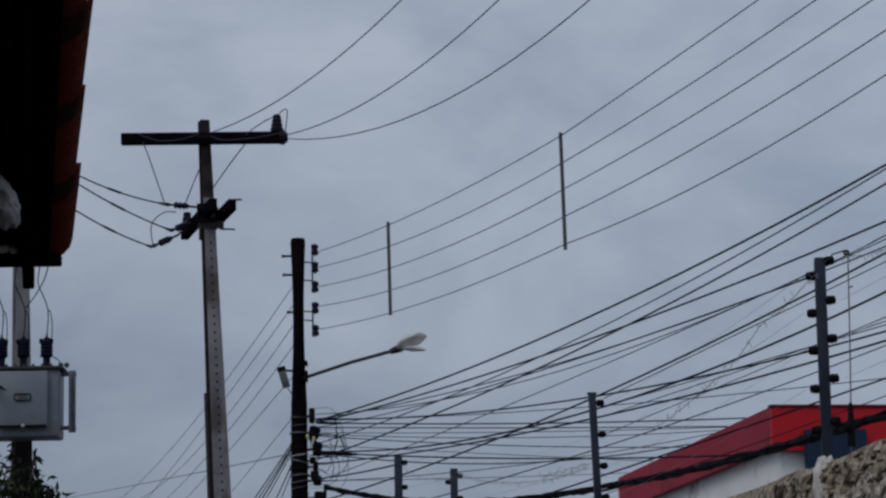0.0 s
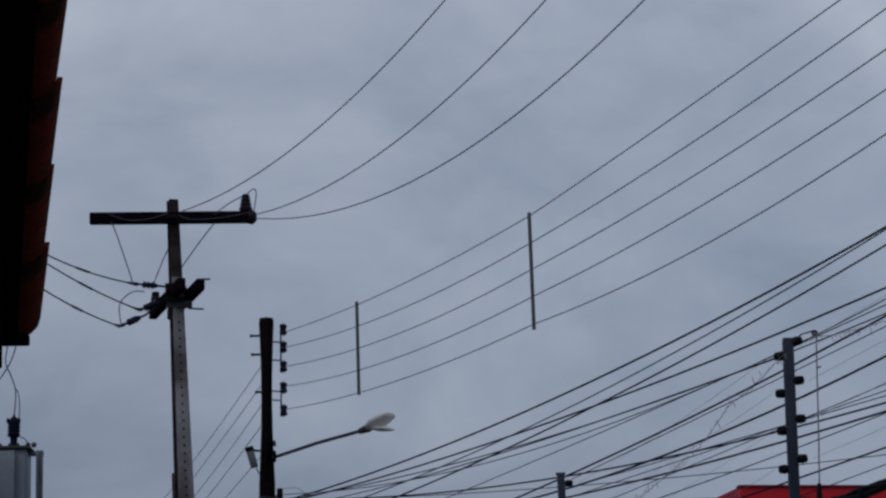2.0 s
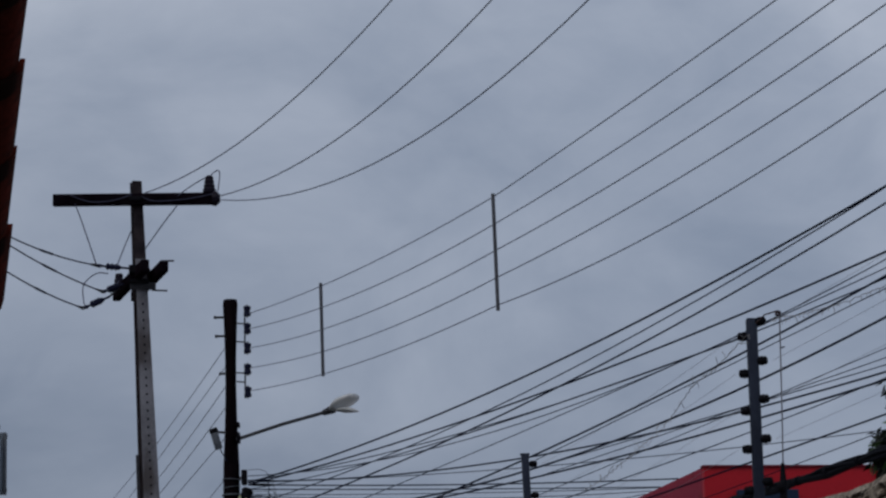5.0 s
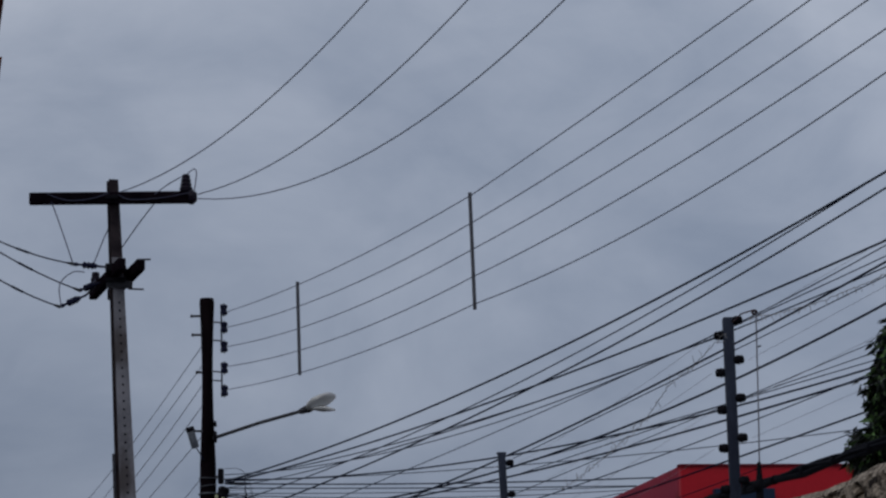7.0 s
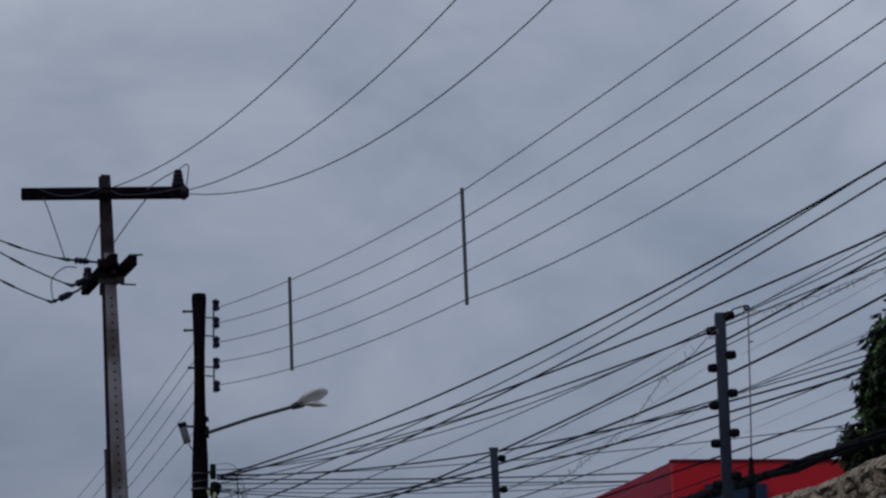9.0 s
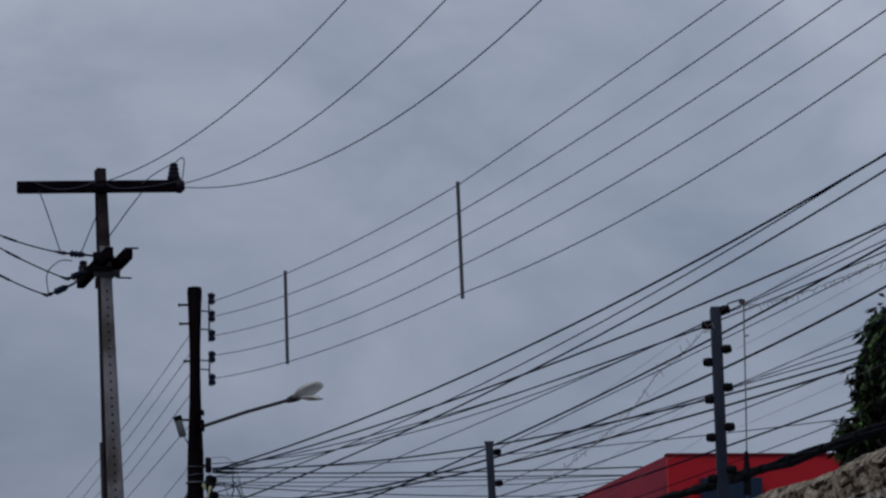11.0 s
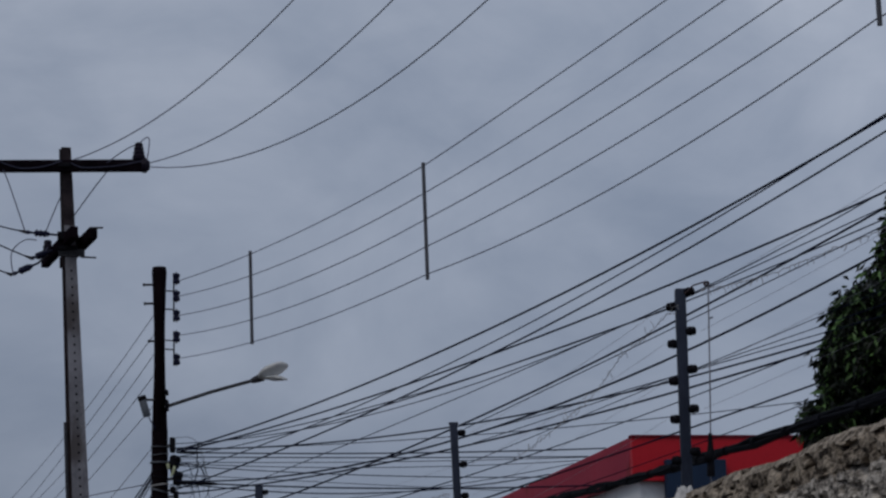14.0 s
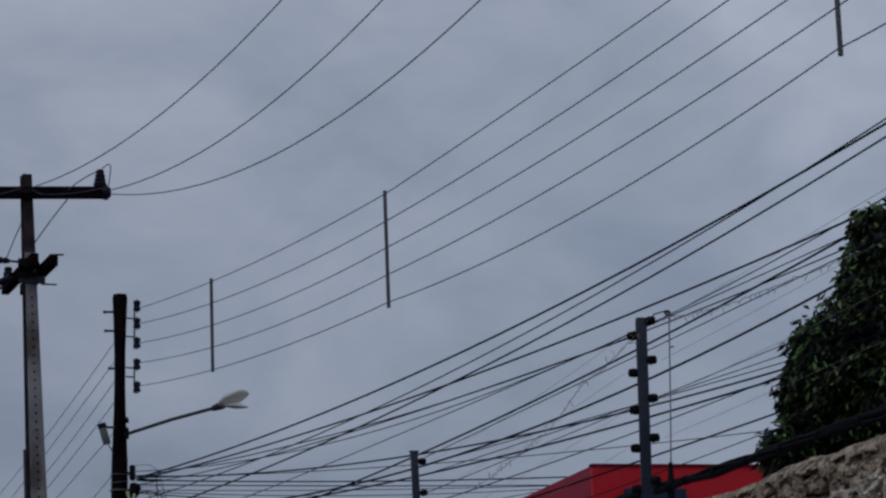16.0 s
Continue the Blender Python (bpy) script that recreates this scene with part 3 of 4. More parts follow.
# ---- transformer on its own pole ----
def build_transformer():
    x, y = -5.09, 33.45
    pole = thing("transformer_pole", (x, y, 0), "grey concrete pole carrying a transformer, partly overgrown", "utility pole")
    part("shaft", dt_pole(bmesh.new(), (x - 0.012, y, 5.32), (x - 0.06, y, 9.2), 0.20, 0.12, 0.22, 0.15, 24), CONCRETE, pole, smooth=False)
    part("shaft_base", dt_pole(bmesh.new(), (x + 0.05, y, -0.1), (x - 0.012, y, 5.32), 0.29, 0.20, 0.30, 0.22, 24), DARK_CONCRETE, pole, "dark mossy foot of the shaft", smooth=False)
    t = thing("transformer", (-4.965, 33.0, 5.28), "grey pole-mounted transformer with dark bushings", "transformer")
    cx, fy = -4.965, 32.72
    part("tank", box((cx, 33.0, 5.68), (0.80, 0.5, 0.80), bevel=0.03), TANK, t, "grey painted steel tank")
    part("front_panel", box((cx - 0.02, fy - 0.03, 5.72), (0.60, 0.04, 0.66), bevel=0.012), TANK, t)
    part("bottom_rim", box((cx - 0.02, fy - 0.035, 5.395), (0.58, 0.05, 0.035), bevel=0.008), BLACK_PLASTIC, t)
    lid = part("lid", box((cx, 33.0, 6.095), (0.90, 0.6, 0.035), bevel=0.008), STEEL, t, "dark flanged lid")
    part("drain_valve", lathe((cx - 0.0, fy - 0.05, 5.40), (0, -1, 0), [(0, 0.022), (0.03, 0.022), (0.04, 0.012)], 10), LAMP_HOUSING, t)
    plate = part("nameplate", box((cx - 0.01, fy - 0.056, 5.74), (0.20, 0.008, 0.085), bevel=0.02), STEEL, t, "small oval nameplate")
    part("nameplate_face", box((cx - 0.01, fy - 0.062, 5.74), (0.175, 0.006, 0.06), bevel=0.015), TANK, plate)
    for dz in (-0.012, 0.012):
        part("nameplate_bar", box((cx - 0.01, fy - 0.067, 5.74 + dz), (0.11, 0.004, 0.007)), CLAY, plate)
    for i in range(9):
        part("lid_bolt", lathe((cx - 0.42 + 0.105 * i, fy + 0.0, 6.08), (0, 0, 1), [(0, 0.016), (0.055, 0.016), (0.06, 0.010)], 8), STEEL, lid)
    for way in (1, -1):
        for off in (0.508, 0.550):
            part("radiator_fin", box((cx + way * off, 33.0, 5.72), (0.037, 0.07, 0.74), bevel=0.010), TANK if off < 0.52 else GREY_CASE, t)
        for fz in (6.045, 5.405):
            part("radiator_header", tube([(cx + way * 0.39, 33.0, fz), (cx + way * 0.575, 33.0, fz)], 0.026, 10), GREY_CASE, t)
    for i, bx in enumerate((cx - 0.30, cx - 0.04, cx + 0.235)):
        shape = [(0, 0.062), (0.025, 0.050), (0.05, 0.043), (0.12, 0.043), (0.135, 0.060)]
        for k in range(4):
            h = 0.145 + k * 0.042
            shape += [(h, 0.066), (h + 0.010, 0.076), (h + 0.024, 0.076), (h + 0.034, 0.066)]
        shape += [(0.32, 0.070), (0.335, 0.046), (0.36, 0.040), (0.37, 0.016), (0.40, 0.012)]
        bushing = part("bushing", lathe((bx, 32.9, 6.11), (0, 0, 1), shape, 14), BUSHING, t, "blue-black ribbed bushing")
        for side in (-1, 1):
            part("terminal", lathe((bx + side * 0.062, 32.86, 6.40), (0, 0, 1), [(0, 0.010), (0.01, 0.022), (0.045, 0.022), (0.06, 0.010)], 8), BLACK_PLASTIC, bushing)
        part("bushing_lead", tube(smooth_path([(bx, 32.9, 6.48), (bx + 0.015, 32.9, 6.68), (bx + 0.01, 32.9, 6.82), (bx - 0.05, 32.95, 6.98), (bx - 0.12, 33.0, 7.14), (bx - 0.12, 33.05, 7.30),
                                               (bx - 0.06, 33.1, 7.7)]), 0.007, 6), SHEATH, bushing)
        part("bushing_lead", tube(smooth_path([(bx + 0.062, 32.88, 6.44), (bx + 0.066, 32.88, 6.62), (bx + 0.05, 32.88, 6.76), (bx + 0.025, 32.88, 6.80), (bx + 0.012, 32.89, 6.74)]), 0.006, 6), SHEATH, bushing)
    part("hanger", box((cx - 0.12, 33.25, 5.9), (0.3, 0.16, 0.12), bevel=0.01), STEEL, t)
    part("hanger", box((cx - 0.12, 33.25, 5.5), (0.3, 0.16, 0.12), bevel=0.01), STEEL, t)
    part("lead_clip", tube(smooth_path([(-4.70, 33.0, 7.50), (-4.78, 33.05, 7.22), (-4.90, 33.1, 7.02), (-5.04, 33.28, 6.90)]), 0.007, 6), SHEATH, t)
    part("earth_lead", tube(smooth_path([(cx + 0.16, 32.85, 6.24), (cx + 0.27, 32.84, 6.25), (cx + 0.38, 32.84, 6.20), (cx + 0.43, 32.84, 6.12)]), 0.006, 6), SHEATH, t)
    for dx in (0.41, 0.48):
        part("lifting_lug", lathe((cx + dx, 32.80, 6.10), (0.25, 0, 1), [(0, 0.018), (0.015, 0.030), (0.045, 0.030), (0.06, 0.014)], 10), STEEL, t)


build_transformer()


# ---- lines and cables ----
def hang(a, b, sag, steps=26):
    a, b = Vector(a), Vector(b)
    return [a.lerp(b, k / steps) - Vector((0, 0, 4 * sag * (k / steps) * (1 - k / steps))) for k in range(steps + 1)]


def line(name, a, b, sag, radius, mat, label, category, group):
    at = Vector(a)
    bm = tube([p - at for p in hang(a, b, sag)], radius, 6)
    ob = part(name, bm, mat)
    ob.location = at
    return tagged(ob, label, category, group)


def power_line(a, b, sag, r):
    return line("power_line", a, b, sag, r, CONDUCTOR, "bare grey high-voltage conductor sagging from the crossarm", "power line", "high-voltage conductors")


def street_line(a, mid, b, sag, sag_near, r, end=None):
    """Spans that meet at the spacer rods."""
    at = Vector(a)
    path = hang(a, mid, sag, 14) + hang(mid, b, sag_near, 20)[1:] + (hang(b, end, 0.01, 6)[1:] if end else [])
    ob = part("street_line", tube([p - at for p in path], r, 6), CONDUCTOR)
    ob.location = at
    return tagged(ob, "bare grey low-voltage conductor held by spacer rods", "power line", "conductors of the rack")


def comm_cable(a, b, sag, r, grip=0):
    label = "thin dark lead strung from a fence post" if a[1] < 20 else "black sheathed cable strung from the dark pole" if r > 0.0062 else "thin dark cable strung from the dark pole"
    cable = line("overhead_cable", a, b, sag, r * 1.08, SHEATH, label, "cable", "overhead cables")
    if grip:
        part("cable_grip", tube([p - Vector(a) for p in hang(a, b, sag, 60)[:grip]], [r * 1.5] + [r * 2.1] * (grip - 2) + [r * 1.3], 8), BUNDLE_SHEATH, cable, "thick black grip at the pole")
    return cable


def far_line(a, b, sag, r):
    return line("distant_line", a, b, sag, r, CONDUCTOR if r < 0.0055 else SHEATH, "thin grey line running on down the street", "power line", "lines down the street")


def feed_line(a, b, sag, r):
    ob = line("feed_line", a, b, sag, r, SHEATH, "dark covered line feeding the transformer", "power line", "transformer feed lines")
    path = [p - Vector(a) for p in hang(a, b, sag)]
    part("splice_sleeve", tube([path[7], path[8], path[9]], r * 1.7, 8), SHEATH, ob)
    part("line_clamp", tube([path[0], path[1]], [r * 2.6, r * 1.4], 8), STEEL, ob)
    return ob


def bundle(a, b, sag, r):
    """Several sheathed cables lashed together."""
    at = Vector(a)
    rnd = random.Random(9)
    whole = thing("cable_bundle", a, "heavy bundle of black cables lashed together", "cable bundle", "cable bundles")
    for i in range(6):
        ang, off = 2 * math.pi * i / 6, r * 0.75
        ph = rnd.uniform(0, 6)
        pts = []
        for k, p in enumerate(hang(a, b, sag, 40)):
            turn = ang + 0.22 * k + ph * 0.1
            pts.append(p + Vector((0.4 * off * math.cos(turn), 0, off * math.sin(turn) + 0.006 * math.sin(k * 1.7 + ph) + rnd.uniform(-0.004, 0.004))))
        part("cable", tube(pts, r * rnd.uniform(0.32, 0.6), 6), BUNDLE_SHEATH, whole)
    for p, q in list(zip(hang(a, b, sag, 40), hang(a, b, sag, 40)[1:]))[1::2]:
        part("cable_tie", tube([p, p.lerp(q, 0.12)], r * 1.2, 8), BUNDLE_SHEATH, whole)


# high-voltage lines
power_line((-2.861, 34.27, 9.249), (2.228, 19.60, 10.170), 0.734, 0.0066)
power_line((-1.895, 34.00, 9.138), (3.111, 18.00, 9.890), 0.833, 0.0066)
power_line((-1.896, 34.00, 9.083), (4.331, 16.40, 10.159), 1.357, 0.0066)

# lines of the rack
street_line((-1.284, 27.62, 6.506), (0.877, 19.80, 5.951), (3.196, 11.37, 5.977), 0.071, 0.026, 0.0038)
street_line((-1.284, 27.62, 6.351), (0.878, 19.80, 5.748), (3.193, 11.42, 5.824), 0.097, 0.078, 0.0038)
street_line((-1.284, 27.62, 6.157), (0.879, 19.80, 5.552), (3.216, 11.35, 5.628), 0.104, 0.093, 0.0038)
street_line((-1.283, 27.62, 5.958), (0.880, 19.80, 5.351), (3.215, 11.39, 5.438), 0.104, 0.106, 0.0038)
street_line((-1.283, 27.62, 5.725), (0.880, 19.80, 5.148), (2.775, 12.95, 5.146), 0.085, 0.114, 0.0038, (3.073, 11.96, 5.165))

# cables towards the near end of the street
comm_cable((-1.290, 27.60, 4.808), (3.968, 15.83, 5.661), 0.238, 0.0075)
comm_cable((-1.291, 27.60, 4.577), (3.967, 15.83, 5.704), 0.264, 0.0046)
comm_cable((-1.290, 27.60, 4.790), (3.942, 15.83, 5.134), 0.166, 0.0069)
comm_cable((-1.292, 27.60, 4.423), (4.512, 18.44, 6.183), 0.230, 0.0069)
comm_cable((-1.292, 27.60, 4.875), (4.600, 17.00, 5.705), 0.497, 0.0040)
comm_cable((-1.292, 27.60, 4.824), (4.200, 17.00, 5.207), 0.233, 0.0046)
comm_cable((-1.293, 27.60, 4.203), (3.709, 15.21, 4.882), 0.064, 0.0034)
comm_cable((-1.295, 27.60, 3.996), (3.937, 15.83, 5.100), 0.208, 0.0069)
comm_cable((-1.292, 27.60, 4.507), (3.810, 15.83, 4.784), 0.442, 0.0075)
comm_cable((-1.290, 27.60, 4.827), (4.235, 17.48, 4.555), 0.271, 0.0069)
comm_cable((-1.292, 27.60, 4.378), (3.670, 15.50, 4.154), 0.169, 0.0069)
comm_cable((-1.299, 27.60, 3.745), (5.665, 24.30, 5.715), 0.177, 0.0052)
comm_cable((-1.299, 27.60, 3.352), (4.113, 17.02, 4.252), 0.036, 0.0063)
comm_cable((-1.299, 27.60, 3.291), (4.233, 17.69, 4.280), 0.132, 0.0034)
comm_cable((0.860, 15.18, 3.262), (3.400, 10.20, 3.847), 0.004, 0.0020)
comm_cable((0.860, 15.18, 3.363), (3.400, 10.20, 3.705), 0.011, 0.0022)
comm_cable((0.860, 15.18, 3.458), (2.900, 8.20, 3.743), 0.004, 0.0022)
comm_cable((0.860, 15.18, 3.416), (3.400, 10.20, 3.594), 0.004, 0.0024)
comm_cable((-1.291, 27.60, 4.691), (2.677, 26.62, 4.566), 0.021, 0.0036)

# cables tied to the fence posts
comm_cable((-1.300, 27.60, 4.233), (-0.355, 19.20, 3.518), 0.012, 0.0060)
comm_cable((-1.290, 27.60, 4.743), (1.476, 11.05, 3.431), 0.077, 0.0036)

# cables across the street to the red-fronted building
comm_cable((-1.290, 27.60, 4.789), (2.785, 25.90, 4.566), 0.028, 0.0066, 5)
comm_cable((-1.290, 27.60, 4.743), (2.685, 26.57, 4.566), 0.009, 0.0054)
comm_cable((-1.291, 27.60, 4.660), (2.413, 28.39, 4.566), 0.039, 0.0049)
comm_cable((-1.292, 27.60, 4.495), (2.881, 25.12, 4.148), 0.051, 0.0076, 7)
comm_cable((-1.292, 27.60, 4.491), (2.449, 28.14, 4.569), 0.151, 0.0060)
comm_cable((-1.290, 27.60, 4.811), (4.850, 21.04, 4.463), 0.096, 0.0038)
comm_cable((-1.291, 27.60, 4.678), (2.633, 26.91, 4.567), 0.054, 0.0038)
comm_cable((-1.291, 27.60, 4.570), (2.202, 29.79, 4.567), 0.005, 0.0033)
comm_cable((-1.293, 27.60, 4.208), (2.596, 27.16, 4.567), 0.083, 0.0038)
comm_cable((-1.293, 27.60, 4.215), (2.016, 31.04, 4.566), 0.012, 0.0033)

# lashed bundle
bundle((1.214, 20.00, 3.431), (2.290, 9.47, 2.953), 0.062, 0.0190)

# its far end
bundle((-1.203, 27.50, 4.142), (1.248, 20.00, 3.432), 0.139, 0.0200)

# where it comes up the dark pole
bundle((-1.215, 27.56, 3.70), (-1.203, 27.50, 4.142), 0.0, 0.0190)

# lines down the street
far_line((-1.506, 27.70, 6.196), (-8.100, 64.30, 7.016), 0.359, 0.0040)
far_line((-1.507, 27.70, 5.996), (-7.913, 64.30, 6.206), 0.115, 0.0040)
far_line((-1.508, 27.70, 5.796), (-6.914, 59.16, 6.742), 0.377, 0.0040)
far_line((-1.509, 27.70, 5.586), (-6.320, 54.76, 5.869), 0.229, 0.0040)
far_line((-1.510, 27.70, 5.285), (-5.581, 52.42, 5.574), 0.043, 0.0040)
far_line((-1.512, 27.70, 4.878), (-4.665, 52.42, 5.708), 0.029, 0.0036)
far_line((-1.514, 27.70, 4.503), (-10.105, 71.55, 7.989), 0.013, 0.0049)
far_line((-1.506, 27.68, 4.643), (-3.730, 48.00, 5.297), 0.020, 0.0080)
far_line((-1.506, 27.68, 4.612), (-3.622, 48.00, 5.329), 0.020, 0.0075)
far_line((-1.506, 27.68, 4.600), (-3.506, 48.00, 5.354), 0.020, 0.0095)
far_line((-1.506, 27.68, 4.563), (-3.398, 48.00, 5.393), 0.020, 0.0060)
far_line((-1.507, 27.68, 4.460), (-3.100, 48.00, 5.544), 0.020, 0.0075)
far_line((-1.508, 27.68, 4.398), (-2.952, 48.00, 5.643), 0.020, 0.0060)

# transformer feed
feed_line((-3.403, 33.70, 8.224), (-5.261, 32.37, 8.966), 0.155, 0.0090)
feed_line((-3.346, 33.90, 7.931), (-5.310, 32.19, 8.987), 0.135, 0.0090)
feed_line((-3.548, 33.50, 7.659), (-5.050, 31.98, 8.433), 0.114, 0.0090)


# rods that keep the street lines apart
def line_spacer(top, low, r):
    ob = part("line_spacer", tube([Vector(top) - Vector(low), Vector((0, 0, 0))], r, 10), SPACER)
    ob.location = low
    tagged(ob, "grey plastic spacer rod clipped across five lines", "line spacer", "spacer rods")


line_spacer((-0.497, 24.99, 6.31), (-0.487, 24.99, 5.455), 0.016)
line_spacer((0.863, 19.79, 5.965), (0.878, 19.79, 5.105), 0.014)
line_spacer((2.735, 12.79, 5.92), (2.750, 12.79, 5.066), 0.013)


# ---- red-fronted building ----
def build_shop():
    c = Vector((2.92, 25.0, 0))
    l = Vector((-0.99, 6.607, 0)).normalized()
    r = Vector((6.607, 0.99, 0)).normalized()
    shop = thing("shop_building", (c.x, c.y, 0), "white building with a red clad parapet and blue sign", "building")
    corners = [c, c + r * 8, c + r * 8 + l * 6.68, c + l * 6.68]
    inset = 0.09
    inner = [c + (r + l) * inset, c + r * (8 - inset) + l * inset, c + r * (8 - inset) + l * (6.68 - inset), c + r * inset + l * (6.68 - inset)]
    part("wall", prism([(p.x, p.y) for p in inner], -0.05, 4.30), WHITE_WALL, shop, "white painted walls", smooth=False)
    turn = math.degrees(math.atan2(r.y, r.x))
    top, low, thick = 4.566, 4.165, 0.08
    n = 5
    for i in range(n):
        w = (6.68 - 2 * thick) / n
        mid = c + l * (thick + w * (i + 0.5)) + r * (thick / 2)
        part("parapet_panel", box((mid.x, mid.y, (top + low + 0.03) / 2), (thick, w - 0.004, top - low - 0.03), turn, 0.004), RED_GLARE, shop, "red cladding panel, sky glare put into its dull colour", smooth=False)
        mid = c + r * 7.96 + l * (thick + w * (i + 0.5))
        part("parapet_panel", box((mid.x, mid.y, (top + low) / 2), (thick, w - 0.004, top - low), turn, 0.004), RED_PANEL, shop, "red cladding panel", smooth=False)
    for i in range(5):
        w = 8 / 5
        mid = c + r * (w * (i + 0.5)) + l * (thick / 2)
        part("parapet_panel", box((mid.x, mid.y, (top + low) / 2), (w - 0.004, thick, top - low), turn, 0.004), RED_PANEL, shop, "red cladding panel", smooth=False)
        mid = mid + l * 6.6
        part("parapet_panel", box((mid.x, mid.y, (top + low) / 2), (w - 0.004, thick, top - low), turn, 0.004), RED_PANEL, shop, "red cladding panel", smooth=False)
    mid = c + r * 4 + l * (thick / 2 - 0.006)
    part("capping", box((mid.x, mid.y, top + 0.004), (8.02, thick + 0.02, 0.022), turn, 0.004), RED_TRIM, shop, "dark red parapet capping", smooth=False)
    part("roof_slab", prism([(p.x, p.y) for p in inner], 4.31, 4.36), WHITE_WALL, shop, smooth=False)
    mid = c + r * 0.57 - l * 0.05
    part("sign", box((mid.x, mid.y, 4.00), (0.56, 0.10, 0.70), turn, 0.008), BLUE_PANEL, shop, "plain dark blue sign box", smooth=False)


build_shop()


# ---- garden wall with its electric fence ----
WALL = [(2.40, 5.0), (1.95, 8.0), (1.507, 11.0), (1.42, 11.6), (0.81, 15.2), (-0.345, 19.2), (0.042, 19.95), (0.9, 21.6)]
WALL_TOP = 2.676


def relief(x, y, z):
    """Lumpy thrown render with deep pits between the lumps."""
    at = Vector((x * 0.45, y * 0.45, z))
    lumps = 0.007 * noise.noise(at * 5) + 0.008 * noise.noise(at * 17)
    pits = max(0.0, noise.noise(at * 27 + Vector((5, 0, 0))) - 0.18) * 0.11 + max(0.0, noise.noise(at * 52) - 0.25) * 0.05
    return lumps + pits


def build_wall():
    wall = thing("garden_wall", (1.5, 11.0, 0), "rough brown cement-rendered wall with an uneven top", "wall", kind="structure")
    for (ax, ay), (bx, by) in zip(WALL, WALL[1:]):
        a, b = Vector((ax, ay, 0)), Vector((bx, by, 0))
        long, ahead = (b - a).length, (b - a).normalized()
        out = Vector((ahead.y, -ahead.x, 0))
        near = 7.9 < ay < 11.5 and by < 12
        step = 0.010 if near else 0.25
        n = max(2, int(long / step))
        levels = [0, 0.8, 1.6] + [2.3 + 0.008 * k for k in range(43)] if near else [0, 1.2, 2.3, 2.55]
        bm = bmesh.new()
        cols = []
        for i in range(n + 1):
            p = a + ahead * (long * i / n)
            crest = WALL_TOP + (0.018 * noise.noise((p.y * 1.8, 0, 3)) + 0.006 * noise.noise((p.y * 7, 0, 7)))
            col = []
            section = [(-0.07, z) for z in levels] + [(-0.066, crest - 0.035), (-0.045, crest - 0.008), (-0.01, crest), (0.04, crest - 0.006), (0.068, crest - 0.04), (0.07, 2.3), (0.07, 0)]
            for off, z in section:
                rough = relief(p.x, p.y, z) * (0.6 if z > crest - 0.03 else 1.0) if z > 0.1 else 0
                q = p + out * (off + (rough if near else 0))
                col.append(bm.verts.new((q.x, q.y, z + (rough * 0.5 if z > 2.5 else 0))))
            cols.append(col)
        for c0, c1 in zip(cols, cols[1:]):
            for k in range(len(c0) - 1):
                face = bm.faces.new((c0[k], c0[k + 1], c1[k + 1], c1[k]))
                at = c0[k].co
                worn = at.z < 2.535 + 0.05 * noise.noise((at.y * 2.1, at.z * 9, 1)) + 0.03 * noise.noise((at.y * 9, at.z * 30, 4))
                face.material_index = 1 if len(levels) - 1 <= k < len(levels) + 4 else 2 if near and worn else 0
            bm.faces.new((c0[-1], c0[0], c1[0], c1[-1]))
        bm.faces.new(cols[0])
        bm.faces.new(cols[-1][::-1])
        stretch = part("wall_stretch", bm, RENDER_COARSE, wall)
        stretch.data.materials.append(RENDER_RIM)
        stretch.data.materials.append(RENDER_WORN)


build_wall()


def fence_insulator(at, toward, parent):
    at, toward = Vector(at), Vector(toward).normalized()
    part("insulator", lathe(at, toward, [(0, 0.010), (0.004, 0.014), (0.012, 0.018), (0.024, 0.0195), (0.028, 0.016), (0.034, 0.018), (0.041, 0.014), (0.044, 0.006)], 10),
         BLACK_PLASTIC, parent, "black plastic fence insulator")


def fence_post(x, y, low, top, rights, lefts, lean=0.0, mortar=True, wide=0.042):
    post = thing("fence_post", (x, y, low), "blue-grey electric fence post with black insulators, set in mortar", "fence post", "electric fence posts")
    shift = lean * (top - low)
    part("upright", between((x, y, low - 0.03), (x - shift, y, top), wide, 0.04, 0.004), FENCE_POST, post, "blue-grey square aluminium upright")
    part("cap", box((x - shift, y, top), (wide - 0.003, 0.037, 0.012), bevel=0.002), FENCE_POST, post, "flat end cap")
    at = lambda z: x - lean * (z - low)
    for z in rights:
        fence_insulator((at(z) + wide / 2 - 0.007, y - 0.01, z), (1, -0.25, 0.08), post)
    for z in lefts:
        fence_insulator((at(z) - wide / 2 + 0.007, y + 0.005, z), (-1, 0.25, 0.0), post)
    if mortar:
        bm = bmesh.new()
        bmesh.ops.create_icosphere(bm, subdivisions=4, radius=1.0)
        for v in bm.verts:
            d = 1 + 0.22 * noise.noise(v.co * 2.1 + Vector((x, y, 0))) + 0.12 * noise.noise(v.co * 6)
            low_part = max(0.0, -v.co.z)
            v.co = Vector((x - 0.016 - 0.012 * low_part + v.co.x * d * (0.052 - 0.014 * low_part), y - 0.04 + v.co.y * d * 0.09, low - 0.082 + v.co.z * d * 0.118))
        part("mortar_base", bm, MORTAR, post, "rough pale mortar lump")
    return post


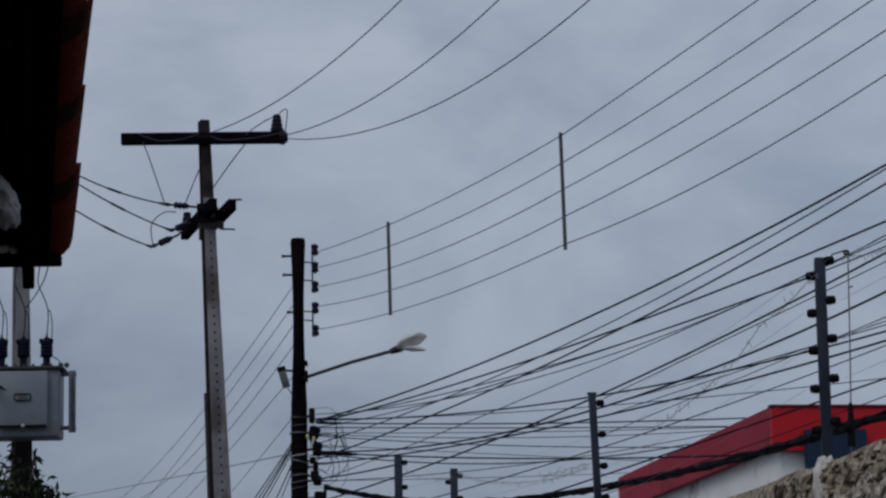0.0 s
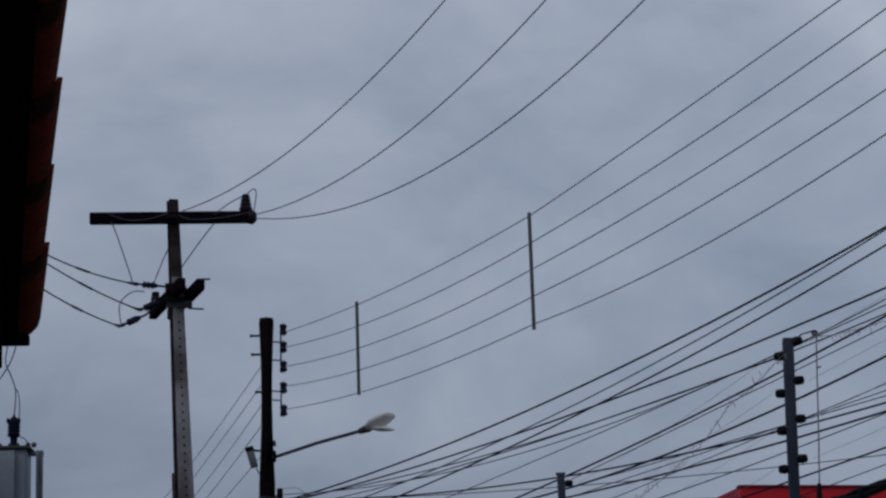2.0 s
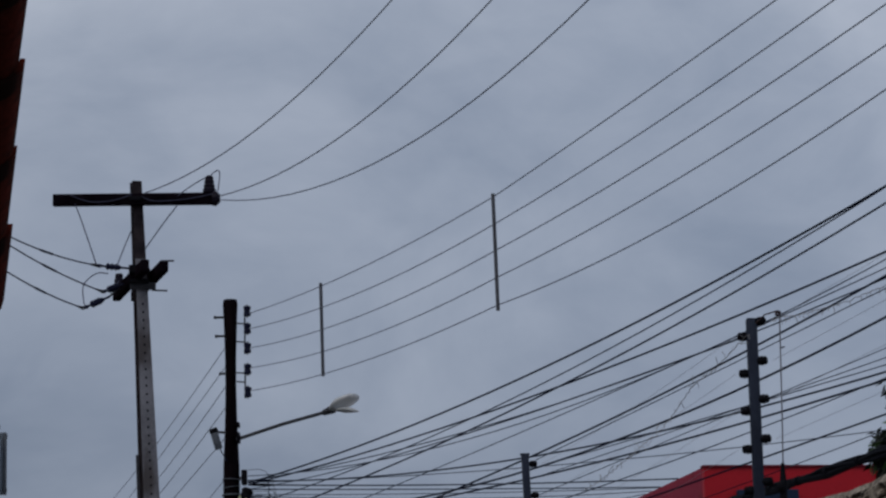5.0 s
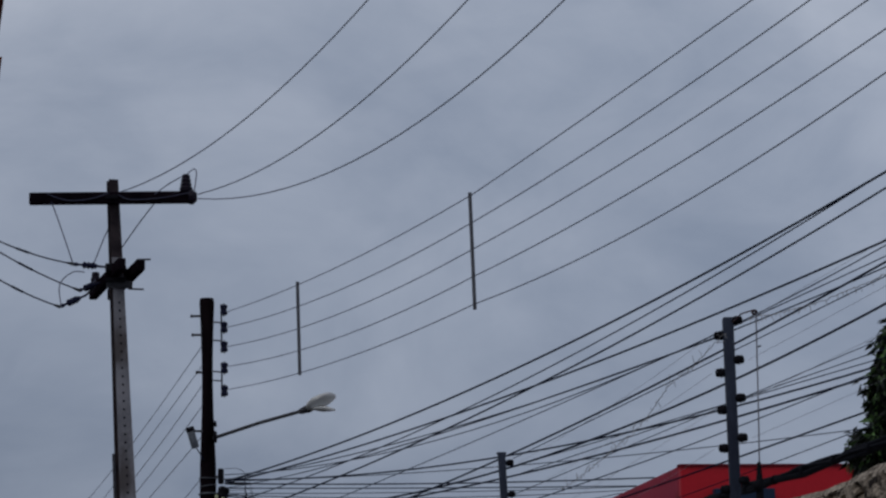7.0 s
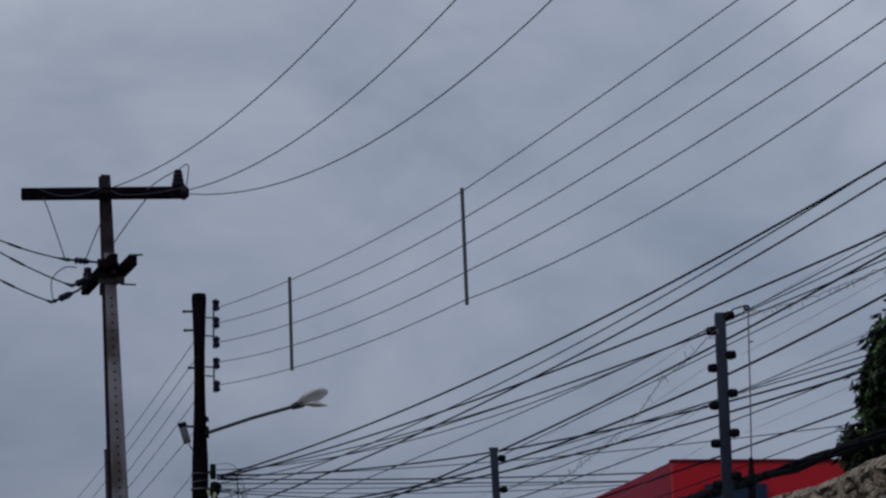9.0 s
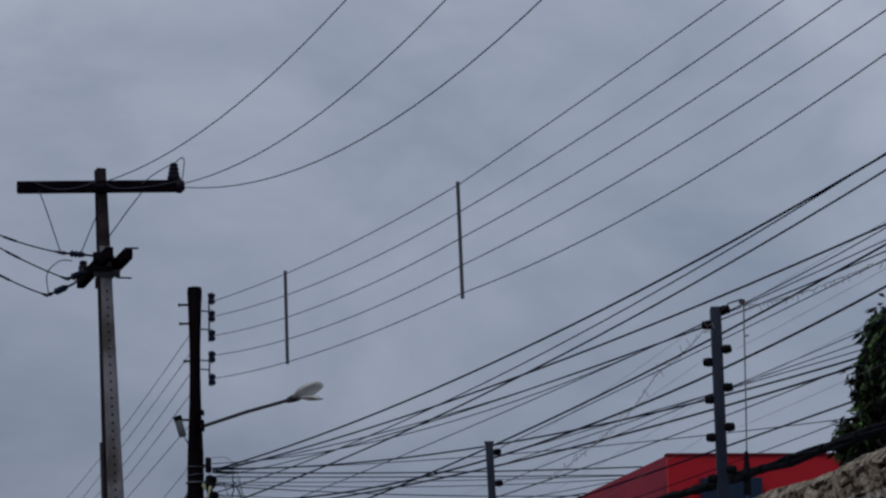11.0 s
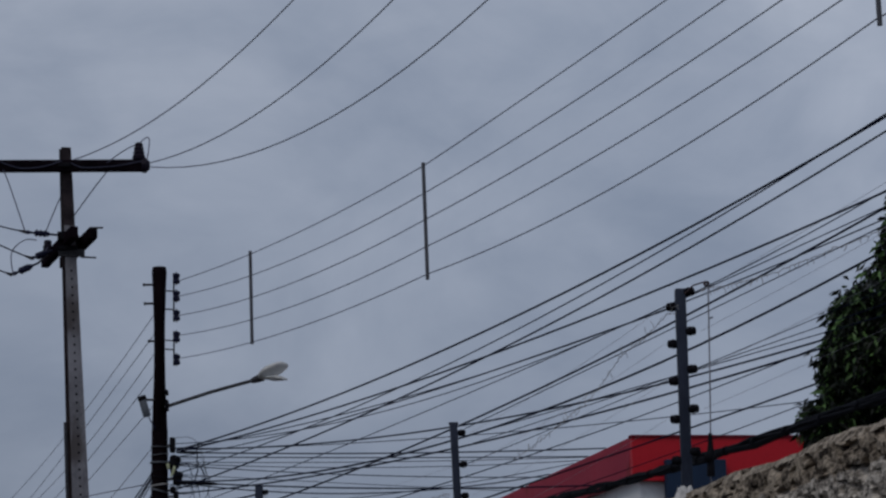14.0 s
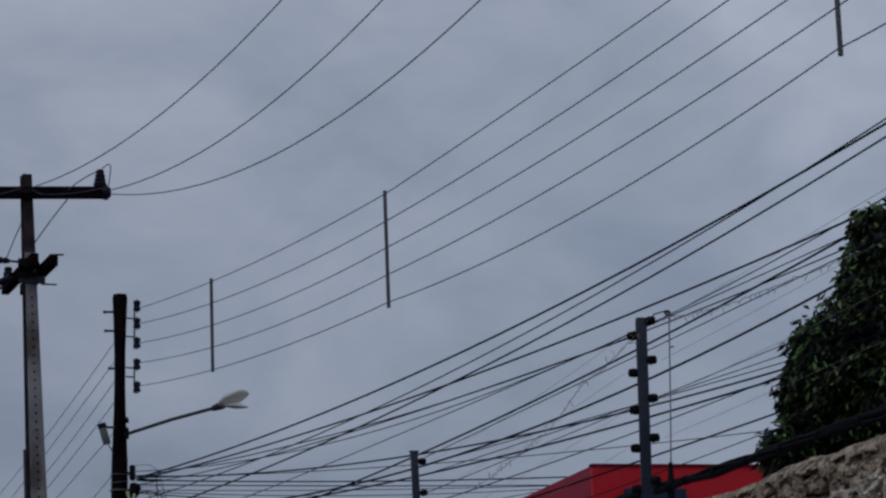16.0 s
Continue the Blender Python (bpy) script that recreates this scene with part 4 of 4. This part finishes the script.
R1 = [3.480, 3.321, 3.167, 3.008, 2.838]
L1 = [3.425, 3.275, 3.125, 2.972, 2.808]
R2 = [3.435, 3.262, 3.090, 2.918]
fence_post(1.500, 11.0, 2.665, 3.49, R1, L1, 0.0)
fence_post(0.827, 15.2, 2.62, 3.490, R2, [], 0.032, mortar=False, wide=0.054)
fence_post(-0.335, 19.2, 2.62, 3.570, [3.53, 3.36, 3.19], [], 0.0, mortar=False, wide=0.056)
fence_post(0.048, 19.9, 2.62, 3.548, [3.50, 3.34], [3.46, 3.30], 0.0, mortar=False, wide=0.054)


def fence_wire(a, b, sag=0.01, r=0.0007):
    line("fence_wire", a, b, sag, r, THINWIRE, "thin galvanised electric fence wire", "fence wire", "electric fence wires")


for i, z in enumerate(R1[:4]):
    fence_wire((1.575, 10.98, z), (2.46, 5.2, z + 0.03), 0.02)
for z1, z2 in zip(L1[:4], R2):
    fence_wire((1.43, 11.02, z1), (0.89, 15.17, z2), 0.02)
for z2, z3 in zip(R2, (3.53, 3.36, 3.19, 3.02)):
    fence_wire((0.815, 15.2, z2), (-0.27, 19.18, z3), 0.02)


# the thin rod with a wire loop that stands behind the post
def build_rod():
    rod = thing("earth_rod", (1.537, 10.6, 2.68), "thin steel rod with a twisted wire top on the wall", "rod")
    part("shaft", tube([(1.537, 10.6, 2.68), (1.548, 10.6, 3.05), (1.556, 10.6, 3.44)], 0.0028, 8), THINWIRE, rod)
    part("sleeve", tube([(1.538, 10.6, 2.70), (1.540, 10.6, 2.80), (1.541, 10.6, 2.865)], [0.016, 0.013, 0.007], 10), BLACK_PLASTIC, rod, "black tapered sleeve")
    part("grip", lathe((1.528, 10.59, 2.755), (0.1, 0, 1), [(0, 0.008), (0.006, 0.014), (0.022, 0.018), (0.036, 0.013), (0.042, 0.006)], 12), BLACK_PLASTIC, rod, "black plastic grip")
    knot = [(1.549 + (0.012 - 0.0004 * k) * math.cos(k * 0.9), 10.6 - 0.006 * math.sin(k * 0.7), 3.446 + (0.009 - 0.0002 * k) * math.sin(k * 0.9)) for k in range(19)]
    part("wire_knot", tube(knot, 0.0032, 6), RUSTED_WIRE, rod, "rusted wire knot")
    part("wire_tail", tube([(1.546, 10.6, 3.455), (1.515, 10.72, 3.462), (1.50, 10.85, 3.452), (1.52, 10.97, 3.478)], 0.003, 6), RUSTED_WIRE, rod)
    part("side_wire", tube([(1.550, 10.6, 3.22), (1.562, 10.6, 3.235)], 0.003, 6), STEEL, rod)
    part("side_wire", tube([(1.552, 10.6, 3.31), (1.57, 10.6, 3.315)], 0.003, 6), STEEL, rod)


build_rod()


# dry creeper strands that hang on the fence wires
def creeper(points, seed, spread, drop):
    rnd = random.Random(seed)
    pts = [Vector(p) for p in points]
    at = pts[0].copy()
    bm = bmesh.new()
    path = []
    for p, q in zip(pts, pts[1:]):
        n = max(3, int((q - p).length / 0.03))
        for k in range(n):
            path.append(p.lerp(q, k / n) + Vector((rnd.gauss(0, spread), rnd.gauss(0, spread), rnd.gauss(0, spread))))
    path = [p - at for p in path]
    add_tube(bm, path, 0.0016, 5)
    for i in range(0, len(path) - 1, 2):
        if rnd.random() < 0.75:
            d = Vector((rnd.uniform(-0.5, 0.5), rnd.uniform(-0.5, 0.5), -1 if drop else rnd.uniform(-1, 1))).normalized()
            e = path[i] + d * (rnd.uniform(0.01, 0.03) if drop else rnd.uniform(0.012, 0.045))
            add_tube(bm, [path[i], path[i].lerp(e, 0.5) + Vector((rnd.uniform(-.006, .006), 0, 0)), e], 0.0014, 4)
    ob = part("dry_creeper", bm, DRY_VINE)
    ob.location = at
    tagged(ob, "dry grey creeper strand tangled on the fence wires", "creeper", "dry creepers")


creeper([(1.459, 10.80, 3.399), (1.422, 11.08, 3.372), (1.373, 11.46, 3.343), (1.334, 11.76, 3.331), (1.312, 11.93, 3.296), (1.292, 12.08, 3.268), (1.251, 12.39, 3.228),
         (1.203, 12.76, 3.207), (1.155, 13.13, 3.188), (1.096, 13.59, 3.167), (1.033, 14.07, 3.153)], 1, 0.0035, False)
creeper([(1.576, 10.97, 3.491), (1.620, 10.69, 3.452), (1.674, 10.33, 3.412), (1.726, 10.00, 3.384), (1.774, 9.68, 3.366), (1.810, 9.44, 3.354), (1.845, 9.22, 3.339), (1.882, 8.96, 3.328), (1.915, 8.72, 3.320)], 2, 0.0022, True)
# one hangs slack between the far posts
creeper([(-0.323, 19.22, 3.540), (-0.271, 19.32, 3.486), (-0.183, 19.48, 3.444), (-0.105, 19.62, 3.457), (-0.006, 19.80, 3.464)], 5, 0.003, True)
creeper([(0.082, 19.69, 3.492), (0.168, 19.16, 3.416), (0.257, 18.62, 3.340), (0.390, 17.80, 3.251), (0.512, 17.06, 3.186), (0.624, 16.37, 3.140), (0.703, 15.89, 3.122), (0.777, 15.43, 3.111)], 6, 0.003, True)
creeper([(0.560, 16.75, 3.190), (0.640, 16.25, 3.160), (0.720, 15.80, 3.140), (0.790, 15.40, 3.128)], 7, 0.007, False)


# ---- trees ----
def leaves(places, size, seed, droop):
    """Folded pointed leaves, one island each, at places with outward directions."""
    rnd = np.random.RandomState(seed)
    verts, faces = [], []
    for p, out in places:
        p, out = Vector(p), Vector(out).normalized()
        down = (out + Vector((0, 0, -droop)) + Vector(rnd.normal(0, 0.35, 3))).normalized()
        side = down.cross(Vector(rnd.normal(0, 1, 3))).normalized()
        nrm = side.cross(down)
        s = size * rnd.uniform(0.65, 1.3)
        w = s * rnd.uniform(0.14, 0.21)
        base = len(verts)
        mid, tip = p + down * s * 0.5, p + down * s - nrm * s * 0.12
        verts += [p, mid + side * w + nrm * w * 0.35, tip, mid - side * w + nrm * w * 0.35, mid - nrm * w * 0.1]
        faces += [(base, base + 1, base + 4), (base + 1, base + 2, base + 4), (base + 2, base + 3, base + 4), (base + 3, base, base + 4)]
    return verts, faces


def crown_places(centre, radii, clumps, per, seed, spread):
    """Clumps of leaves spread through the outer shell of a lumpy crown."""
    rnd = np.random.RandomState(seed)
    got = []
    for _ in range(clumps):
        d = Vector(rnd.normal(0, 1, 3)).normalized()
        lump = 1 + 0.16 * noise.noise(d * 2.3 + Vector((seed, 0, 0))) + 0.10 * noise.noise(d * 6)
        r = lump * rnd.uniform(0.62, 1.0) ** 0.6
        c = Vector(centre) + Vector((d.x * radii[0], d.y * radii[1], d.z * radii[2])) * r
        for _ in range(per):
            a = rnd.uniform(0, 2 * math.pi)
            got.append((c + Vector(rnd.normal(0, spread, 3)), d * 0.6 + Vector((math.cos(a), math.sin(a), 0)) * 0.7))
    return got


def tree(name, foot, trunk_top, r, centre, radii, clumps, per, size, mat, seed, label, droop=0.9, spread=0.07, more=()):
    whole = thing(name, foot, label, "tree")
    foot, top, centre = Vector(foot), Vector(trunk_top), Vector(centre)
    part("trunk", tube([foot - Vector((0, 0, 0.1)), foot.lerp(top, 0.35) + Vector((r * 0.4, 0, 0)), foot.lerp(top, 0.7) - Vector((r * 0.3, 0, 0)), top], [r * 1.4, r, r * 0.85, r * 0.6], 12), BARK, whole)
    rnd = random.Random(seed)
    for i in range(8):
        d = Vector((math.cos(i * 0.8), math.sin(i * 0.8), rnd.uniform(-0.1, 0.9))).normalized()
        e = centre + Vector((d.x * radii[0], d.y * radii[1], d.z * radii[2])) * 0.75
        s = foot.lerp(top, rnd.uniform(0.7, 0.98))
        part("limb", tube([s, s.lerp(e, 0.5) + Vector((0, 0, 0.08)), e], [r * 0.45, r * 0.28, r * 0.1], 7), BARK, whole)
    places = crown_places(centre, radii, clumps, per, seed, spread)
    for c, rr, k, s in more:
        places += crown_places(c, rr, k, per, seed + s, spread)
    verts, faces = leaves(places, size, seed, droop)
    me = bpy.data.meshes.new("crown")
    at = ORIGIN[whole]
    me.from_pydata([v - at for v in verts], [], faces)
    me.materials.append(mat)
    crown = new("crown", me)
    crown.parent = whole
    tagged(crown, "dense crown of drooping pointed leaves", kind="stuff")


tree("garden_tree", (3.75, 13.5, 0), (3.75, 13.5, 2.5), 0.11, (3.66, 13.5, 3.50), (0.98, 0.95, 0.98), 6600, 12, 0.059, LEAF, 5,
     "dense green tree with drooping glossy leaves behind the wall", spread=0.024, droop=1.1,
     more=(((3.45, 13.45, 3.98), (0.62, 0.70, 0.60), 2600, 1), ((2.54, 13.42, 3.25), (0.12, 0.2, 0.11), 190, 3), ((2.635, 13.42, 3.42), (0.10, 0.2, 0.12), 130, 9),
           ((2.67, 13.42, 3.60), (0.12, 0.22, 0.13), 160, 4), ((2.72, 13.42, 3.79), (0.12, 0.20, 0.10), 140, 8), ((2.54, 13.42, 3.54), (0.03, 0.08, 0.04), 9, 11),
           ((3.02, 13.42, 4.36), (0.10, 0.2, 0.08), 110, 13)))


# leafy creeper climbing the transformer pole
def build_climber():
    rnd = np.random.RandomState(3)
    places = []
    for z, spread, n in ((5.2, 0.11, 8), (5.05, 0.13, 20), (4.9, 0.14, 40), (4.75, 0.16, 60), (4.55, 0.2, 90), (4.3, 0.28, 110), (3.9, 0.3, 90)):
        for _ in range(n):
            a, q = rnd.uniform(0, 2 * math.pi), rnd.uniform(0.75, 1.15) * spread
            d = Vector((math.cos(a), math.sin(a), 0))
            places.append((Vector((-5.07, 33.4, z + rnd.uniform(-0.1, 0.1))) + d * q, d))
    for x, y, z, s, n in ((-4.76, 33.1, 4.74, 0.05, 22), (-4.64, 33.1, 4.66, 0.05, 22), (-4.86, 33.1, 4.66, 0.06, 30), (-4.56, 33.1, 4.55, 0.04, 12), (-5.27, 33.0, 5.02, 0.05, 16),
                          (-5.30, 33.0, 4.8, 0.08, 40), (-5.32, 32.6, 5.92, 0.035, 8), (-5.33, 32.6, 5.3, 0.04, 10)):
        for _ in range(n):
            places.append((Vector((x, y, z)) + Vector(rnd.normal(0, s, 3)), Vector(rnd.normal(0, 1, 3))))
    verts, faces = leaves(places, 0.15, 4, 0.8)
    plant = thing("climbing_plant", (-5.07, 33.2, 0), "dark leafy creeper climbing the transformer pole", "creeper")
    me = bpy.data.meshes.new("foliage")
    me.from_pydata([v - ORIGIN[plant] for v in verts], [], faces)
    me.materials.append(LEAF_DARK)
    leafy = new("foliage", me)
    leafy.parent = plant
    tagged(leafy, kind="stuff")
    for k in range(4):
        pts = [(-5.07 + 0.19 * math.cos(k * 1.6 + z * 1.1), 33.42 + 0.19 * math.sin(k * 1.6 + z * 1.1), z) for z in [0.4 * i for i in range(14)]]
        part("stem", tube(pts, 0.014, 6), BARK, plant)
    for x, z in ((-4.76, 4.74), (-4.64, 4.66), (-4.56, 4.55), (-5.30, 4.9), (-5.32, 5.92)):
        part("stem", tube([(-5.0, 33.2, z - 0.5), ((x - 5.0) / 2, 33.1, z - 0.1), (x, 33.05 if z < 5.5 else 32.6, z)], 0.008, 6), BARK, plant)


build_climber()


# ---- house with the clay-tiled eave ----
def build_house():
    house = thing("house", (-2.9, 5.2, 0), "low plastered house under a clay-tiled roof", "house")
    slope = 0.345
    edge = lambda d: -0.944 + (7.0 - d) * 0.168
    high = lambda d: 2.885 + (7.0 - d) * slope
    part("wall", prism([(-4.6, 3.6), (-1.40, 3.6), (-1.40, 6.55), (-4.6, 6.55)], -0.05, 2.82), PLASTER, house, smooth=False)
    part("wall", prism([(-4.6, 3.55), (-1.40, 3.55), (-1.40, 3.75), (-4.6, 3.75)], 2.82, 3.85), PLASTER, house, smooth=False)
    # eave beam and rafters
    part("eave_beam", between((-0.968, 6.975, 2.832), (-4.6, 6.975, 2.832), 0.045, 0.028, 0.004), RAFTER, house)
    for i in range(7):
        x = -1.052 - 0.5 * i
        part("rafter", between((x, 6.99, 2.783), (x + 0.45, 3.6, 2.783 + 3.39 * slope), 0.030, 0.052, 0.004), RAFTER, house)
    for k in range(1, 10):
        d = 7.0 - 0.34 * k
        part("batten", between((edge(d) - 0.05, d, high(d) - 0.055), (edge(d) - 3.6, d, high(d) - 0.055), 0.03, 0.02), RAFTER, house)
    # near-black board added to shut side light out from under the tiles
    part("side_shade_board", between((-1.30, 6.3, 2.92), (-1.30, 3.6, 2.92 + 2.7 * slope), 0.03, 0.30), RAFTER, house)
    part("rake_board", between((edge(6.95) - 0.115, 6.95, high(6.95) - 0.075), (edge(3.7) - 0.115, 3.7, high(3.7) - 0.075), 0.11, 0.03, 0.004), RAFTER, house)
    # near-black board added to fill the shade between tiles and beam
    part("eave_shade_board", box((-2.81, 6.86, 2.915), (3.56, 0.02, 0.17), bevel=0.003), RAFTER, house)
    for x, z in ((-1.094, 2.835), (-1.085, 2.836), (-1.065, 2.832)):
        part("mortar_crumb", lathe((x, 6.835, z), (0, -1, 0.2), [(0, 0.006), (0.006, 0.011), (0.014, 0.008), (0.018, 0.003)], 9), MORTAR, house)
    # clay tiles: channels below, caps above, the wide end of a channel uphill
    rake = Vector((0.168, -1.0, slope)).normalized()
    side = Vector((1, 0.168, 0)).normalized()
    up = side.cross(rake)
    if up.z < 0:
        up = -up
    def tile_mesh(name, r_low, r_high, sign):
        bm = bmesh.new()
        long, thick = 0.372, 0.012
        rows = []
        for s, r in ((0.0, r_low), (0.5, (r_low + r_high) / 2), (1.0, r_high)):
            outer = [bm.verts.new(rake * (s * long) + side * (r * math.cos(math.pi * k / 8)) + up * (sign * r * 0.82 * math.sin(math.pi * k / 8))) for k in range(9)]
            inner = [bm.verts.new(rake * (s * long) + side * ((r - thick) * math.cos(math.pi * k / 8)) + up * (sign * (r - thick) * 0.82 * math.sin(math.pi * k / 8)))
                     for k in range(9)]
            rows.append(outer + inner[::-1])
        for a, b in zip(rows, rows[1:]):
            for k in range(18):
                bm.faces.new((a[k], a[(k + 1) % 18], b[(k + 1) % 18], b[k]))
        for row, flip in ((rows[0], 1), (rows[-1], -1)):
            for k in range(8):
                f = (row[k], row[17 - k], row[16 - k], row[k + 1])
                bm.faces.new(f if flip > 0 else f[::-1])
        bmesh.ops.recalc_face_normals(bm, faces=bm.faces)
        me = bpy.data.meshes.new(name)
        bm.to_mesh(me)
        bm.free()
        me.materials.append(CLAY)
        for p in me.polygons:
            p.use_smooth = True
        me.set_sharp_from_angle(angle=radians(40))
        return me
    channel, cap = tile_mesh("channel_tile", 0.084, 0.097, -1), tile_mesh("cap_tile", 0.097, 0.082, 1)
    rnd = random.Random(2)
    at = ORIGIN[house]
    roof = part("roof", between((-1.3, 6.6, 2.99), (-1.0, 3.6, 2.99 + 3.0 * slope), 0.5, 0.01), RAFTER, house, "clay tile roof")
    for col in range(13):
        for k in range(10):
            d = 7.0 - 0.335 * k
            for me, name, shift, lift in ((channel, "channel_tile", 0.0, 0.0), (cap, "cap_tile", -0.105, 0.012)):
                if name == "cap_tile" and col == 12:
                    continue
                ob = new(name, me)
                ob.parent = roof
                x = edge(d) - 0.088 - 0.21 * col + shift + rnd.uniform(-0.004, 0.004)
                ob.location = Vector((x, d + 0.012 * rnd.uniform(-1, 1), high(d) + 0.012 + lift)) - at
                ob.rotation_euler = (rnd.uniform(-0.01, 0.01), 0, rnd.uniform(-0.015, 0.015))
    # a lump of pale mortar tucked under the tiles
    bm = bmesh.new()
    bmesh.ops.create_icosphere(bm, subdivisions=4, radius=1.0)
    for v in bm.verts:
        d = 1 + 0.3 * noise.noise(v.co * 1.7) + 0.2 * noise.noise(v.co * 4.2)
        v.co = Vector((-1.042 + v.co.x * 0.05 * d - 0.025 * v.co.z, 6.45 + v.co.y * 0.06 * d, 2.881 + v.co.z * 0.062 * d))
    part("mortar_lump", bm, GREY_MORTAR, house, "grey mortar lump under the tiles")


build_house()


# ---- unseen plain walls behind, added to keep low light off the eave ----
def build_light_blockers():
    for name, outline, high in (("wall_south", [(-4.6, -3.2), (2.9, -3.2), (2.9, -3.0), (-4.6, -3.0)], 3.0),
                                ("wall_west", [(-1.6, -3.0), (-1.4, -3.0), (-1.4, 3.55), (-1.6, 3.55)], 2.9),
                                ("wall_east", [(2.9, -3.2), (3.05, -3.2), (2.47, 5.0), (2.33, 5.0)], 2.68)):
        ob = part(name, prism(outline, -0.05, high), PLASTER, smooth=False)
        tagged(ob, "plain grey-brown plastered wall, unseen, added to block low light", "wall", kind="structure")


build_light_blockers()
